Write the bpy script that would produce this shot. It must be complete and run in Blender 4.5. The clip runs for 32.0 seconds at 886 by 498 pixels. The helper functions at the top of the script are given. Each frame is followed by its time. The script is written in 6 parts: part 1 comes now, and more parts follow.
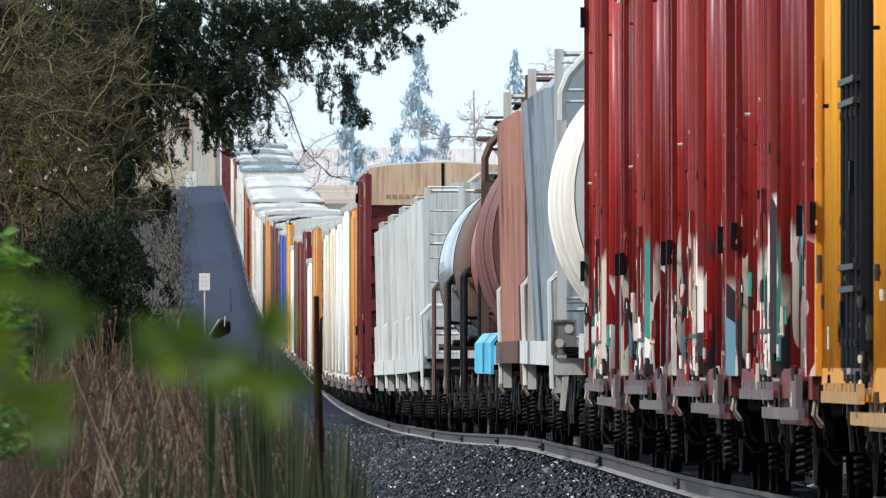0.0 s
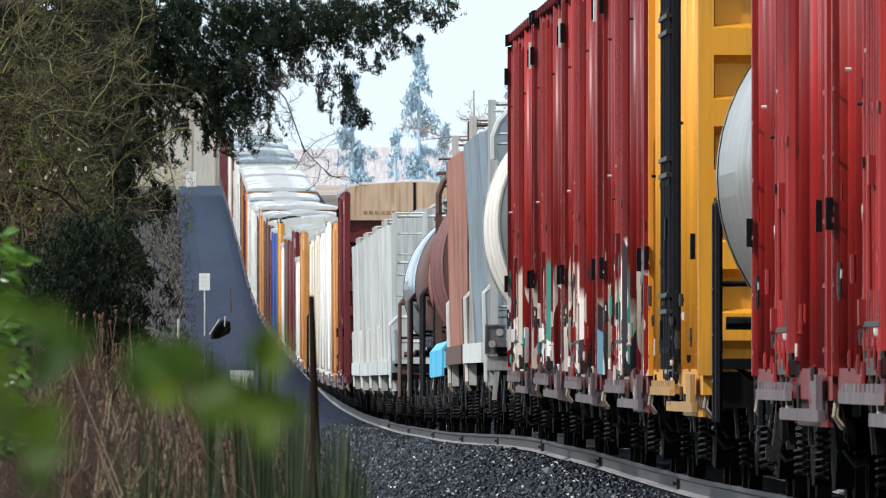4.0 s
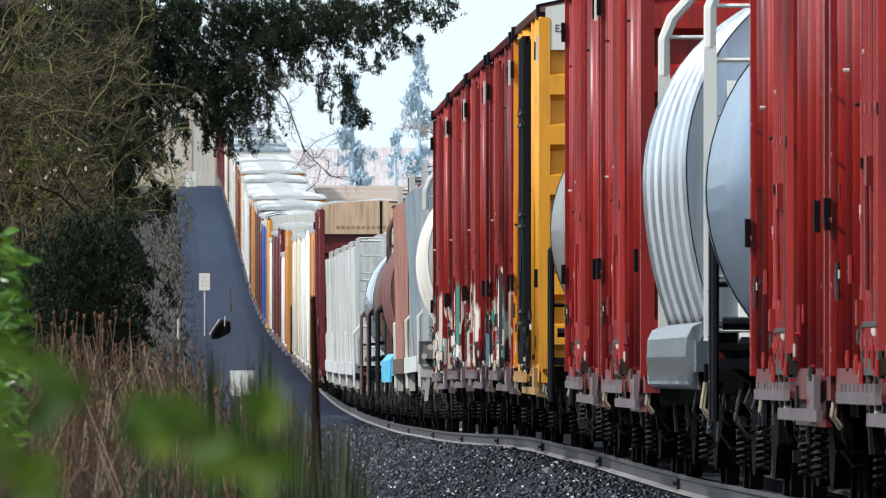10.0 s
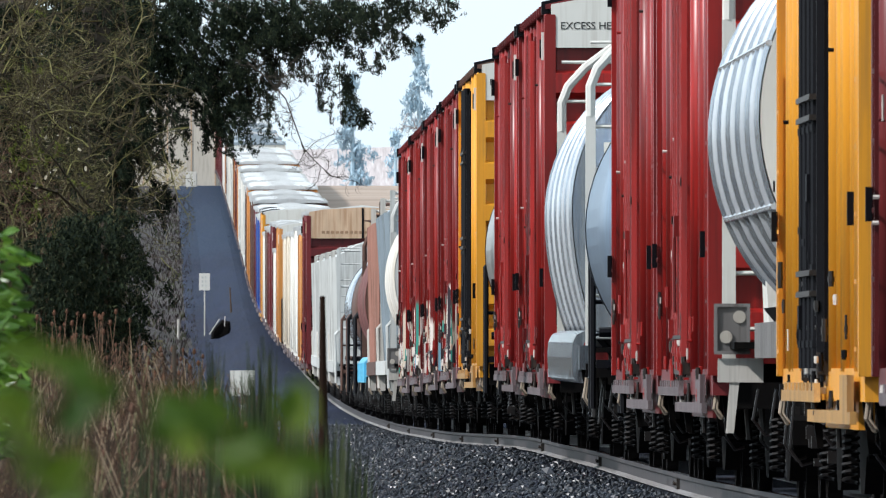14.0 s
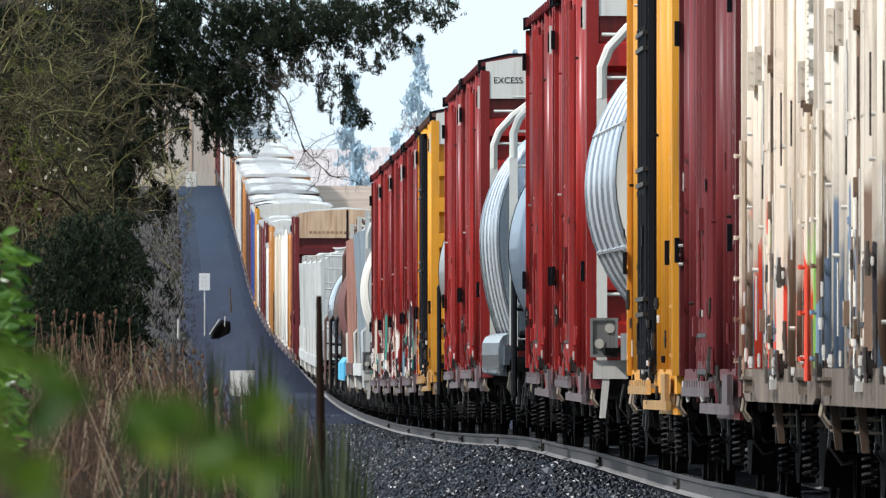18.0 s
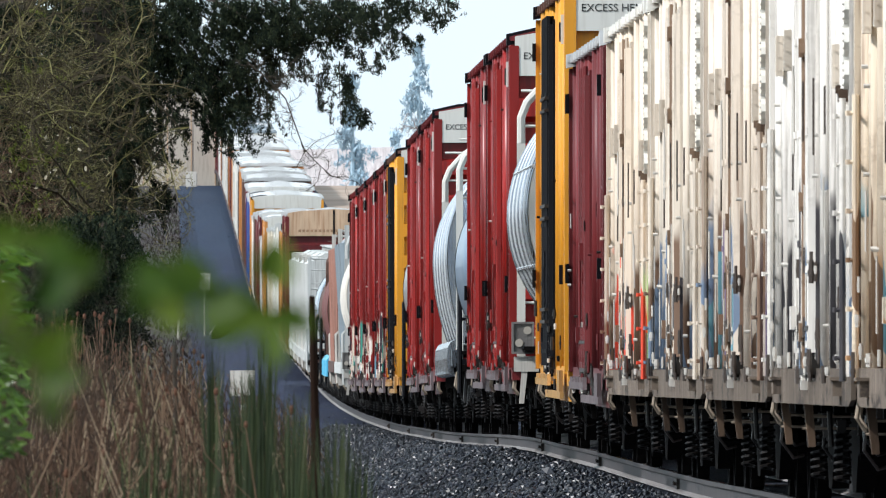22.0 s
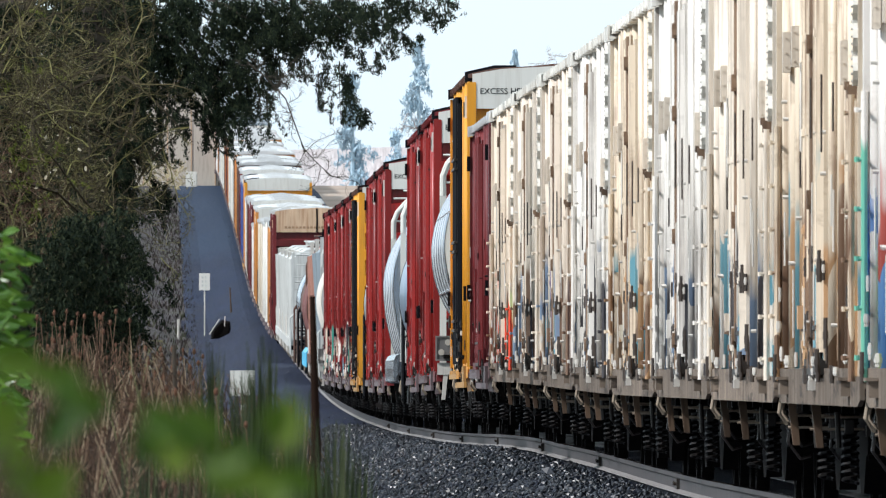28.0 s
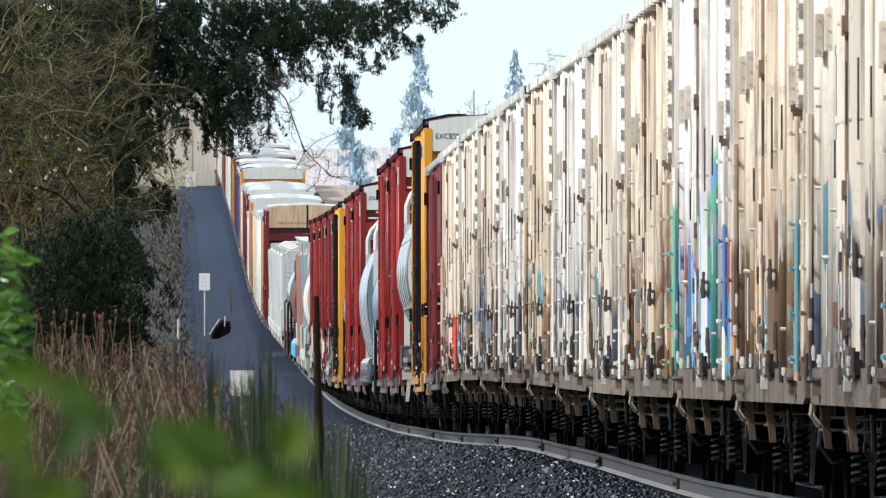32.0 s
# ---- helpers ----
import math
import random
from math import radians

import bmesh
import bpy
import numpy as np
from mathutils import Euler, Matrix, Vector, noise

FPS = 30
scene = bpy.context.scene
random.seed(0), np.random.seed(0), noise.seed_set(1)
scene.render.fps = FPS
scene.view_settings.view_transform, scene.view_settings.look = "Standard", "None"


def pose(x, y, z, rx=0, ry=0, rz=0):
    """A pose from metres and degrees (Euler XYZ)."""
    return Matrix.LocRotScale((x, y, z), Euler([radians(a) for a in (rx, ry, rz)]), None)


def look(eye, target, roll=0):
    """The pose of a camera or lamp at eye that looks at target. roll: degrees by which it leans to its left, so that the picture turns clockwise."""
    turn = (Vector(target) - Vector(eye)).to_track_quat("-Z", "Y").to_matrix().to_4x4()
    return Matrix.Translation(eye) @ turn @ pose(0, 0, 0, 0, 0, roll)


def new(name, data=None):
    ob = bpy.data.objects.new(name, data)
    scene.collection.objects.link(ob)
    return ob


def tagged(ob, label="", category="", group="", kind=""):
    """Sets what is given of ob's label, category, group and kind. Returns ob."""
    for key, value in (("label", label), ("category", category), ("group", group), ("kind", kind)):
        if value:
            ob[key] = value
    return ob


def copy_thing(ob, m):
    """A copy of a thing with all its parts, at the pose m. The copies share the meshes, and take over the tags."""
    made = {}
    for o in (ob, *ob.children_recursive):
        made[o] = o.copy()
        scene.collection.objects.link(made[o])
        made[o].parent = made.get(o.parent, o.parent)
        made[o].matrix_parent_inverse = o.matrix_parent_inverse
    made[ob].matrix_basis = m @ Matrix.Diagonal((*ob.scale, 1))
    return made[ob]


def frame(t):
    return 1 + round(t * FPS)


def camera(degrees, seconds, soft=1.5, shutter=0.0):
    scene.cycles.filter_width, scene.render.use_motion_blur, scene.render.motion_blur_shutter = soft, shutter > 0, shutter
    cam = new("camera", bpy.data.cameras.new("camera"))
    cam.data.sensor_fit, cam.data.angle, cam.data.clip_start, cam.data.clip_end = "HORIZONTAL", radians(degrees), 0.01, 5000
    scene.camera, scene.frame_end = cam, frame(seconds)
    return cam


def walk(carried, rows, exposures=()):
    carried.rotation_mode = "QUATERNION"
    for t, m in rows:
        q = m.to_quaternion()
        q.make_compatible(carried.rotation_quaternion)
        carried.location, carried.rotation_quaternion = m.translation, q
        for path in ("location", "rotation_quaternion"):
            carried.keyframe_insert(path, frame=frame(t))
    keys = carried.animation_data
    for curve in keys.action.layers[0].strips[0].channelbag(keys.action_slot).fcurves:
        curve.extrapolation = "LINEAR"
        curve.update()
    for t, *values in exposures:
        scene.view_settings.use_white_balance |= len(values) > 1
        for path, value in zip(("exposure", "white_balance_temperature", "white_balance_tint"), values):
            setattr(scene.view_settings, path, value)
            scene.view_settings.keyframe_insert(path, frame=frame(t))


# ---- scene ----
# One freight train seen along its side through a very long lens; y is the distance from the camera.
cam = camera(2.447, 32.0, 1.2)
STILL = pose(0, 0, 0, 90, 0, 0)
EXPO = 0.0
walk(cam, [(0, STILL), (32, STILL)], exposures=[(0, EXPO), (32, EXPO)])
cam.data.dof.use_dof = True
cam.data.dof.focus_distance = 260
cam.data.dof.aperture_fstop = 62

# ---- light ----
SUN_EL, SUN_AZ = 42, 245
world = bpy.data.worlds.new("world")
scene.world = world
world.use_nodes = True
wn = world.node_tree
sky = wn.nodes.new("ShaderNodeTexSky")
sky.sky_type = "NISHITA"
sky.sun_disc = False
sky.sun_elevation, sky.sun_rotation = radians(SUN_EL), radians(SUN_AZ)
sky.air_density, sky.dust_density, sky.ozone_density = 1.0, 1.0, 1.0
veil = wn.nodes.new("ShaderNodeMix")
veil.data_type = "RGBA"
veil.inputs[0].default_value = 0.8  # thin bright cloud over most of the sky
veil.inputs[7].default_value = (9.2, 11.0, 12.3, 1)
wn.links.new(sky.outputs[0], veil.inputs[6])
wn.links.new(veil.outputs[2], wn.nodes["Background"].inputs[0])
wn.nodes["Background"].inputs[1].default_value = 0.11
sun = new("sun", bpy.data.lights.new("sun", "SUN"))
sun.data.energy, sun.data.angle, sun.data.color = 4.6, radians(3), (1.0, 0.985, 0.985)
sd = Vector((math.sin(radians(SUN_AZ)) * math.cos(radians(SUN_EL)), math.cos(radians(SUN_AZ)) * math.cos(radians(SUN_EL)), math.sin(radians(SUN_EL))))
sun.matrix_world = look(sd * 50, (0, 0, 0))


# ---- materials ----
def nodes_of(name, rough=0.6, metal=0.0, spec=0.5):
    m = bpy.data.materials.new(name)
    m.use_nodes = True
    b = m.node_tree.nodes["Principled BSDF"]
    b.inputs["Roughness"].default_value, b.inputs["Metallic"].default_value = rough, metal
    b.inputs["Specular IOR Level"].default_value = spec
    return m, m.node_tree, b


def link(nt, a, b):
    nt.links.new(a, b)


def coords(nt, scale, rand=True):
    tc = nt.nodes.new("ShaderNodeTexCoord")
    mp = nt.nodes.new("ShaderNodeMapping")
    mp.inputs["Scale"].default_value = scale
    link(nt, tc.outputs["Object"], mp.inputs["Vector"])
    if rand:
        oi = nt.nodes.new("ShaderNodeObjectInfo")
        mul = nt.nodes.new("ShaderNodeMath")
        mul.operation = "MULTIPLY"
        mul.inputs[1].default_value = 37.0
        link(nt, oi.outputs["Random"], mul.inputs[0])
        link(nt, mul.outputs[0], mp.inputs["Location"])
    return mp.outputs["Vector"]


def noise_tex(nt, vec, scale, detail=4, rough=0.6):
    n = nt.nodes.new("ShaderNodeTexNoise")
    n.inputs["Scale"].default_value, n.inputs["Detail"].default_value, n.inputs["Roughness"].default_value = scale, detail, rough
    link(nt, vec, n.inputs["Vector"])
    return n.outputs["Fac"]


def ramp(nt, fac, stops, constant=False):
    r = nt.nodes.new("ShaderNodeValToRGB")
    if constant:
        r.color_ramp.interpolation = "CONSTANT"
    els = r.color_ramp.elements
    while len(els) < len(stops):
        els.new(0.5)
    for e, (p, c) in zip(els, stops):
        e.position, e.color = p, (*c, 1) if len(c) == 3 else c
    link(nt, fac, r.inputs[0])
    return r.outputs[0]


def mix(nt, fac, a, b, mode="MIX"):
    n = nt.nodes.new("ShaderNodeMix")
    n.data_type, n.blend_type = "RGBA", mode
    for v, sock in ((fac, n.inputs[0]), (a, n.inputs[6]), (b, n.inputs[7])):
        if hasattr(v, "is_linked"):
            link(nt, v, sock)
        elif isinstance(v, (int, float)):
            sock.default_value = v
        else:
            sock.default_value = (*v, 1)
    return n.outputs[2]


def bump(nt, b, fac, strength=0.3, dist=0.02):
    n = nt.nodes.new("ShaderNodeBump")
    n.inputs["Strength"].default_value, n.inputs["Distance"].default_value = strength, dist
    link(nt, fac, n.inputs["Height"])
    link(nt, n.outputs[0], b.inputs["Normal"])


def scaled(c, k):
    return tuple(min(1, x * k) for x in c)


def palette(*cols):
    """Colour bands for sprayed paint; None leaves the coat as it is."""
    n = len(cols)
    return [(i / n, (*c, 1.0) if c else (0, 0, 0, 0)) for i, c in enumerate(cols)]


INKY, CHALK, STEELB, TEAL, MUD, PLUM = (0.03, 0.028, 0.035), (0.76, 0.71, 0.65), (0.14, 0.2, 0.29), (0.12, 0.3, 0.36), (0.17, 0.1, 0.065), (0.16, 0.12, 0.2)
GRAF_FIRST = palette(None, STEELB, (0.7, 0.05, 0.02), None, (0.05, 0.16, 0.3), (0.3, 0.62, 0.12), INKY, None, (0.75, 0.24, 0.03), TEAL, (0.7, 0.05, 0.02), MUD)
GRAF_COOL = palette(None, CHALK, TEAL, None, INKY, STEELB, MUD, None, STEELB, MUD)
GRAF_MUD = palette(None, MUD, CHALK, MUD, None, PLUM, MUD, TEAL, STEELB)
GRAF_INK = palette(None, CHALK, INKY, None, CHALK, None, INKY, STEELB, None)
GRAF_RUST = palette(None, MUD, (0.42, 0.24, 0.12), None, (0.2, 0.12, 0.07), None, TEAL, None, (0.5, 0.3, 0.16), MUD, None)
GRAF_BLUE = palette(None, (0.1, 0.2, 0.42), CHALK, (0.12, 0.3, 0.62), (0.12, 0.42, 0.3), (0.1, 0.2, 0.42), None, (0.45, 0.08, 0.06), (0.14, 0.34, 0.66), (0.35, 0.5, 0.2), None)
GRAF_RED = palette(None, INKY, CHALK, None, (0.6, 0.52, 0.42), None, CHALK, (0.03, 0.25, 0.2), None, (0.5, 0.42, 0.33), INKY, (0.2, 0.4, 0.5), None)


def paint(name, col, rough=0.45, dirt=0.35, dirt_col=(0.09, 0.07, 0.055), metal=0.0, graffiti=0.0, vary=0.25, spec=0.3, piece=0.2, blotch=0.0, tags=None):
    """Weathered vehicle paint: blotches, streaks that run down, and on some cars sprayed colours low on the side."""
    m, nt, b = nodes_of(name, rough, metal, spec)
    v1 = coords(nt, (1.3, 1.3, 0.35))
    n1 = noise_tex(nt, v1, 1.6, 5)
    v2 = coords(nt, (14, 14, 0.7))
    n2 = noise_tex(nt, v2, 1.0, 3)
    base = ramp(nt, n1, [(0.3, scaled(col, 1 - vary)), (0.55, col), (0.75, scaled(col, 1 + vary))])
    oi = nt.nodes.new("ShaderNodeObjectInfo")
    shade = ramp(nt, oi.outputs["Random"], [(0.0, (1 - piece,) * 3), (1.0, (1.0,) * 3)])
    base = mix(nt, 1.0, base, shade, "MULTIPLY")
    streak = ramp(nt, n2, [(0.5, (0, 0, 0)), (0.68, (dirt, dirt, dirt))])
    out = mix(nt, streak, base, dirt_col)
    if blotch > 0:  # rust and soot in patches with hard edges
        n5 = noise_tex(nt, coords(nt, (1.0, 0.3, 1.8)), 1.5, 6, 0.72)
        out = mix(nt, ramp(nt, n5, [(0.54, (0, 0, 0)), (0.6, (blotch,) * 3)]), out, scaled(dirt_col, 0.8))
    if graffiti > 0:
        tc = nt.nodes.new("ShaderNodeTexCoord")
        sep = nt.nodes.new("ShaderNodeSeparateXYZ")
        link(nt, tc.outputs["Object"], sep.inputs[0])
        # one colour to a rib, now and then changing up its height
        n3 = noise_tex(nt, coords(nt, (0.6, 0.9, 0.35)), 1.3, 2, 0.5)
        pick = nt.nodes.new("ShaderNodeMath")
        pick.operation = "MULTIPLY_ADD"
        link(nt, oi.outputs["Random"], pick.inputs[0])
        pick.inputs[1].default_value = 11.3
        link(nt, n3, pick.inputs[2])
        turn = nt.nodes.new("ShaderNodeMath")
        turn.operation = "FRACT"
        link(nt, pick.outputs[0], turn.inputs[0])
        r = nt.nodes.new("ShaderNodeValToRGB")
        r.color_ramp.interpolation = "CONSTANT"
        els = r.color_ramp.elements
        while len(els) < len(tags):
            els.new(0.5)
        for e, (p, c) in zip(els, tags):
            e.position, e.color = p, c
        link(nt, turn.outputs[0], r.inputs[0])
        n4 = noise_tex(nt, coords(nt, (0.3, 2.5, 0.6)), 1.3, 3, 0.6)
        # sprayed up to a height that wanders from rib to rib
        zz = nt.nodes.new("ShaderNodeMath")
        zz.operation = "MULTIPLY_ADD"
        link(nt, n4, zz.inputs[0])
        zz.inputs[1].default_value = -2.6
        link(nt, sep.outputs["Z"], zz.inputs[2])
        k = nt.nodes.new("ShaderNodeMapRange")
        link(nt, zz.outputs[0], k.inputs[0])
        k.inputs[1].default_value, k.inputs[2].default_value = graffiti, graffiti - 0.2
        k.inputs[3].default_value, k.inputs[4].default_value = 0.0, 0.95
        cover = nt.nodes.new("ShaderNodeMath")
        cover.operation = "MULTIPLY"
        link(nt, k.outputs[0], cover.inputs[0])
        link(nt, r.outputs[1], cover.inputs[1])
        out = mix(nt, cover.outputs[0], out, r.outputs[0])
    link(nt, out, b.inputs["Base Color"])
    bump(nt, b, n1, 0.15, 0.02)
    return m


def rough_stuff(name, stops, scale, rough=0.9, bump_k=0.5, dist=0.03, spec=0.3, fine=None):
    m, nt, b = nodes_of(name, rough, 0, spec)
    v = coords(nt, (1, 1, 1), False)
    n1 = noise_tex(nt, v, scale, 8, 0.65)
    c = ramp(nt, n1, stops)
    if fine:
        n2 = noise_tex(nt, v, fine, 3, 0.7)
        c = mix(nt, 0.75, c, ramp(nt, n2, [(0.3, (0.35, 0.35, 0.35)), (0.7, (1, 1, 1))]), "MULTIPLY")
        bump(nt, b, n2, bump_k, dist)
    else:
        bump(nt, b, n1, bump_k, dist)
    link(nt, c, b.inputs["Base Color"])
    return m


def island(name, stops, rough=0.6, spec=0.4, trans=0.0):
    """Colour that changes from piece to piece of a joined mesh."""
    m, nt, b = nodes_of(name, rough, 0, spec)
    g = nt.nodes.new("ShaderNodeNewGeometry")
    c = ramp(nt, g.outputs["Random Per Island"], stops)
    link(nt, c, b.inputs["Base Color"])
    if trans:
        t = nt.nodes.new("ShaderNodeBsdfTranslucent")
        link(nt, c, t.inputs["Color"])
        ms = nt.nodes.new("ShaderNodeMixShader")
        ms.inputs[0].default_value = trans
        link(nt, b.outputs[0], ms.inputs[1])
        link(nt, t.outputs[0], ms.inputs[2])
        link(nt, ms.outputs[0], nt.nodes["Material Output"].inputs[0])
    return m


RED = paint("boxcar_red", (0.32, 0.015, 0.012), 0.36, 0.6, (0.06, 0.008, 0.008), vary=0.35, spec=0.4, piece=0.55)
RED_TAG = paint("boxcar_red_tagged", (0.28, 0.014, 0.011), 0.38, 0.6, (0.06, 0.008, 0.008), graffiti=0.65, vary=0.35, spec=0.3, piece=0.55, tags=GRAF_RED)
DKRED = paint("maroon_paint", (0.17, 0.02, 0.022), 0.45, 0.5, (0.05, 0.012, 0.012), vary=0.3, spec=0.3, piece=0.4)
YEL = paint("yellow_paint", (0.72, 0.31, 0.025), 0.42, 0.3, vary=0.12)
WORNYEL = paint("worn_yellow_paint", (0.45, 0.25, 0.08), 0.55, 0.6, (0.12, 0.08, 0.05), vary=0.3)
CREAM_FIRST = paint("cream_paint", (0.78, 0.66, 0.53), 0.42, 0.6, (0.24, 0.17, 0.12), graffiti=0.5, vary=0.1, piece=0.18, blotch=0.15, spec=0.2, tags=GRAF_FIRST)
CREAM_COOL = paint("chalky_cream_paint", (0.77, 0.68, 0.57), 0.42, 0.65, (0.2, 0.16, 0.13), graffiti=0.6, vary=0.12, piece=0.2, blotch=0.15, spec=0.2, tags=GRAF_COOL)
CREAM_MUD = paint("mud_stained_cream_paint", (0.76, 0.66, 0.55), 0.42, 0.7, (0.2, 0.13, 0.09), graffiti=0.75, vary=0.14, piece=0.2, blotch=0.2, spec=0.2, tags=GRAF_MUD)
CREAM_BLUE = paint("blue_sprayed_cream_paint", (0.8, 0.76, 0.71), 0.42, 0.65, (0.2, 0.14, 0.1), graffiti=1.0, vary=0.12, piece=0.18, blotch=0.15, spec=0.2, tags=GRAF_BLUE)
CREAM_S = paint("grimy_cream_sill", (0.24, 0.19, 0.15), 0.7, 0.9, (0.05, 0.04, 0.035), vary=0.5, piece=0.4, blotch=0.85, spec=0.1)
HINGE = paint("cream_hinge_paint", (0.77, 0.68, 0.57), 0.5, 0.5, (0.25, 0.2, 0.15), piece=0.35)
PLAC = paint("dull_placard_paint", (0.5, 0.46, 0.4), 0.55, 0.4)
CREAM_W = paint("whitish_paint", (0.82, 0.78, 0.72), 0.42, 0.65, (0.18, 0.15, 0.13), graffiti=0.7, vary=0.14, piece=0.2, blotch=0.15, spec=0.2, tags=GRAF_INK)
CREAM_T = paint("tan_rusty_paint", (0.78, 0.66, 0.51), 0.42, 0.7, (0.16, 0.08, 0.045), graffiti=0.7, vary=0.18, piece=0.2, blotch=0.25, spec=0.2, tags=GRAF_RUST)
CREAM_PLAIN = paint("cream_paint_clean", (0.7, 0.62, 0.5), 0.5, 0.45, (0.2, 0.14, 0.09), vary=0.15)
PALEHOP = paint("pale_hopper_paint", (0.68, 0.65, 0.59), 0.45, 0.5, (0.4, 0.34, 0.26), vary=0.15)
WHITE = paint("white_car_paint", (0.82, 0.8, 0.74), 0.5, 0.4, (0.22, 0.17, 0.12), vary=0.12)
GREYP = paint("grey_car_paint", (0.56, 0.57, 0.55), 0.5, 0.4, vary=0.12)
BLUEGREY = paint("blue_grey_paint", (0.3, 0.36, 0.4), 0.45, 0.45, vary=0.15)
PINK = paint("faded_red_paint", (0.42, 0.22, 0.17), 0.55, 0.5, vary=0.15)
BROWN = paint("brown_car_paint", (0.12, 0.06, 0.045), 0.6, 0.4)
ORANGE = paint("orange_paint", (0.6, 0.25, 0.06), 0.5, 0.5)
BLUE = paint("blue_car_paint", (0.03, 0.09, 0.35), 0.45, 0.35)
TAN = paint("tan_panel_paint", (0.6, 0.42, 0.28), 0.6, 0.5, (0.3, 0.12, 0.04))
SILVER = paint("silver_hopper_paint", (0.56, 0.61, 0.66), 0.2, 0.85, (0.28, 0.32, 0.38), metal=0.75, vary=0.25, piece=0.4)
# paler than the silver skin: highlights on hoops and welds, painted in
SEAM = paint("highlit_weld_seam", (0.74, 0.78, 0.82), 0.25, 0.5, (0.5, 0.54, 0.6), metal=0.6, vary=0.15, piece=0.1)
TANKBLUE = paint("tank_grey_paint", (0.33, 0.45, 0.6), 0.3, 0.3, (0.14, 0.14, 0.14), metal=0.6, vary=0.08)
TANKGREY = paint("dull_grey_tank_paint", (0.42, 0.41, 0.39), 0.3, 0.6, (0.12, 0.1, 0.09), metal=0.5, vary=0.3)
TANKRED = paint("tank_red_paint", (0.35, 0.07, 0.06), 0.4, 0.4)
BLACKP = paint("black_paint", (0.004, 0.004, 0.006), 0.5, 0.1, (0.02, 0.018, 0.016), spec=0.12)
LGREY = paint("pale_plate_paint", (0.14, 0.11, 0.115), 0.6, 0.75, (0.04, 0.025, 0.025), vary=0.35)
PANEL = paint("white_panel_paint", (0.68, 0.67, 0.62), 0.55, 0.25, (0.3, 0.25, 0.2), vary=0.06)
GALV = paint("galvanised_roof", (0.6, 0.61, 0.61), 0.55, 0.3, (0.4, 0.36, 0.32), metal=0.1, vary=0.1)
CYAN = paint("light_blue_paint", (0.1, 0.42, 0.62), 0.5, 0.2, vary=0.08)
# nearly black: the shade under the cars is put into this colour
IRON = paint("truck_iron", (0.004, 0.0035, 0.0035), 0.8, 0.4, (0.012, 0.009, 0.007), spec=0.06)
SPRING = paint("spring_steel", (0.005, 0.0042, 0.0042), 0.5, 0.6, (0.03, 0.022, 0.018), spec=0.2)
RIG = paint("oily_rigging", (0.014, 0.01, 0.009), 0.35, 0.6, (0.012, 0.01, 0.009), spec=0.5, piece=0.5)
POSTM = paint("rusty_post", (0.016, 0.008, 0.005), 0.9, 0.15, (0.05, 0.025, 0.015), spec=0.1)
GRAB = paint("worn_white_steel", (0.6, 0.57, 0.52), 0.5, 0.3)
IRONW = paint("grimy_rod_paint", (0.3, 0.25, 0.2), 0.6, 0.6)
SKIRT = paint("shiny_silver_skirt", (0.62, 0.67, 0.72), 0.18, 0.9, (0.14, 0.15, 0.17), metal=0.85, vary=0.4, piece=0.4)
SILLM = paint("grimy_sill_paint", (0.17, 0.16, 0.155), 0.6, 0.85, (0.03, 0.025, 0.02), vary=0.35)
RODRUST = paint("rusty_lock_rod", (0.26, 0.17, 0.11), 0.6, 0.7, (0.09, 0.05, 0.03), piece=0.3, blotch=0.5)
RUST = paint("rusty_bracket", (0.2, 0.13, 0.085), 0.7, 0.8, (0.05, 0.03, 0.02), piece=0.6)
RAIL_TOP = paint("polished_rail_head", (0.5, 0.5, 0.52), 0.22, 0.3, (0.2, 0.18, 0.17), metal=0.95)
# lighter foot colour paints in the sky reflected by the wet flange
RAIL_FOOT = paint("sky_bright_rail_foot", (0.3, 0.29, 0.29), 0.5, 0.7, (0.12, 0.1, 0.09))
FIELD = rough_stuff("dry_field", [(0.3, (0.25, 0.19, 0.15)), (0.7, (0.4, 0.32, 0.26))], 0.05, 0.95, 0.2, 0.1)
TANBAR = paint("faded_lettering", (0.36, 0.22, 0.13), 0.7, 0.4)
STEP = paint("worn_step_steel", (0.36, 0.29, 0.22), 0.6, 0.5)
INK = paint("black_lettering", (0.02, 0.02, 0.02), 0.6, 0.0)
RAILM = paint("rail_steel", (0.07, 0.064, 0.067), 0.55, 0.7, (0.08, 0.065, 0.06), metal=0.2, vary=0.3)
GRIME = paint("brown_grime_hardware", (0.075, 0.058, 0.048), 0.5, 0.6, (0.03, 0.022, 0.018), spec=0.4, piece=0.4)
HARD = paint("grimy_hardware", (0.026, 0.022, 0.019), 0.4, 0.6, (0.06, 0.04, 0.03), spec=0.35, piece=0.4)
MAROON = paint("weathered_maroon", (0.2, 0.09, 0.085), 0.5, 0.5)
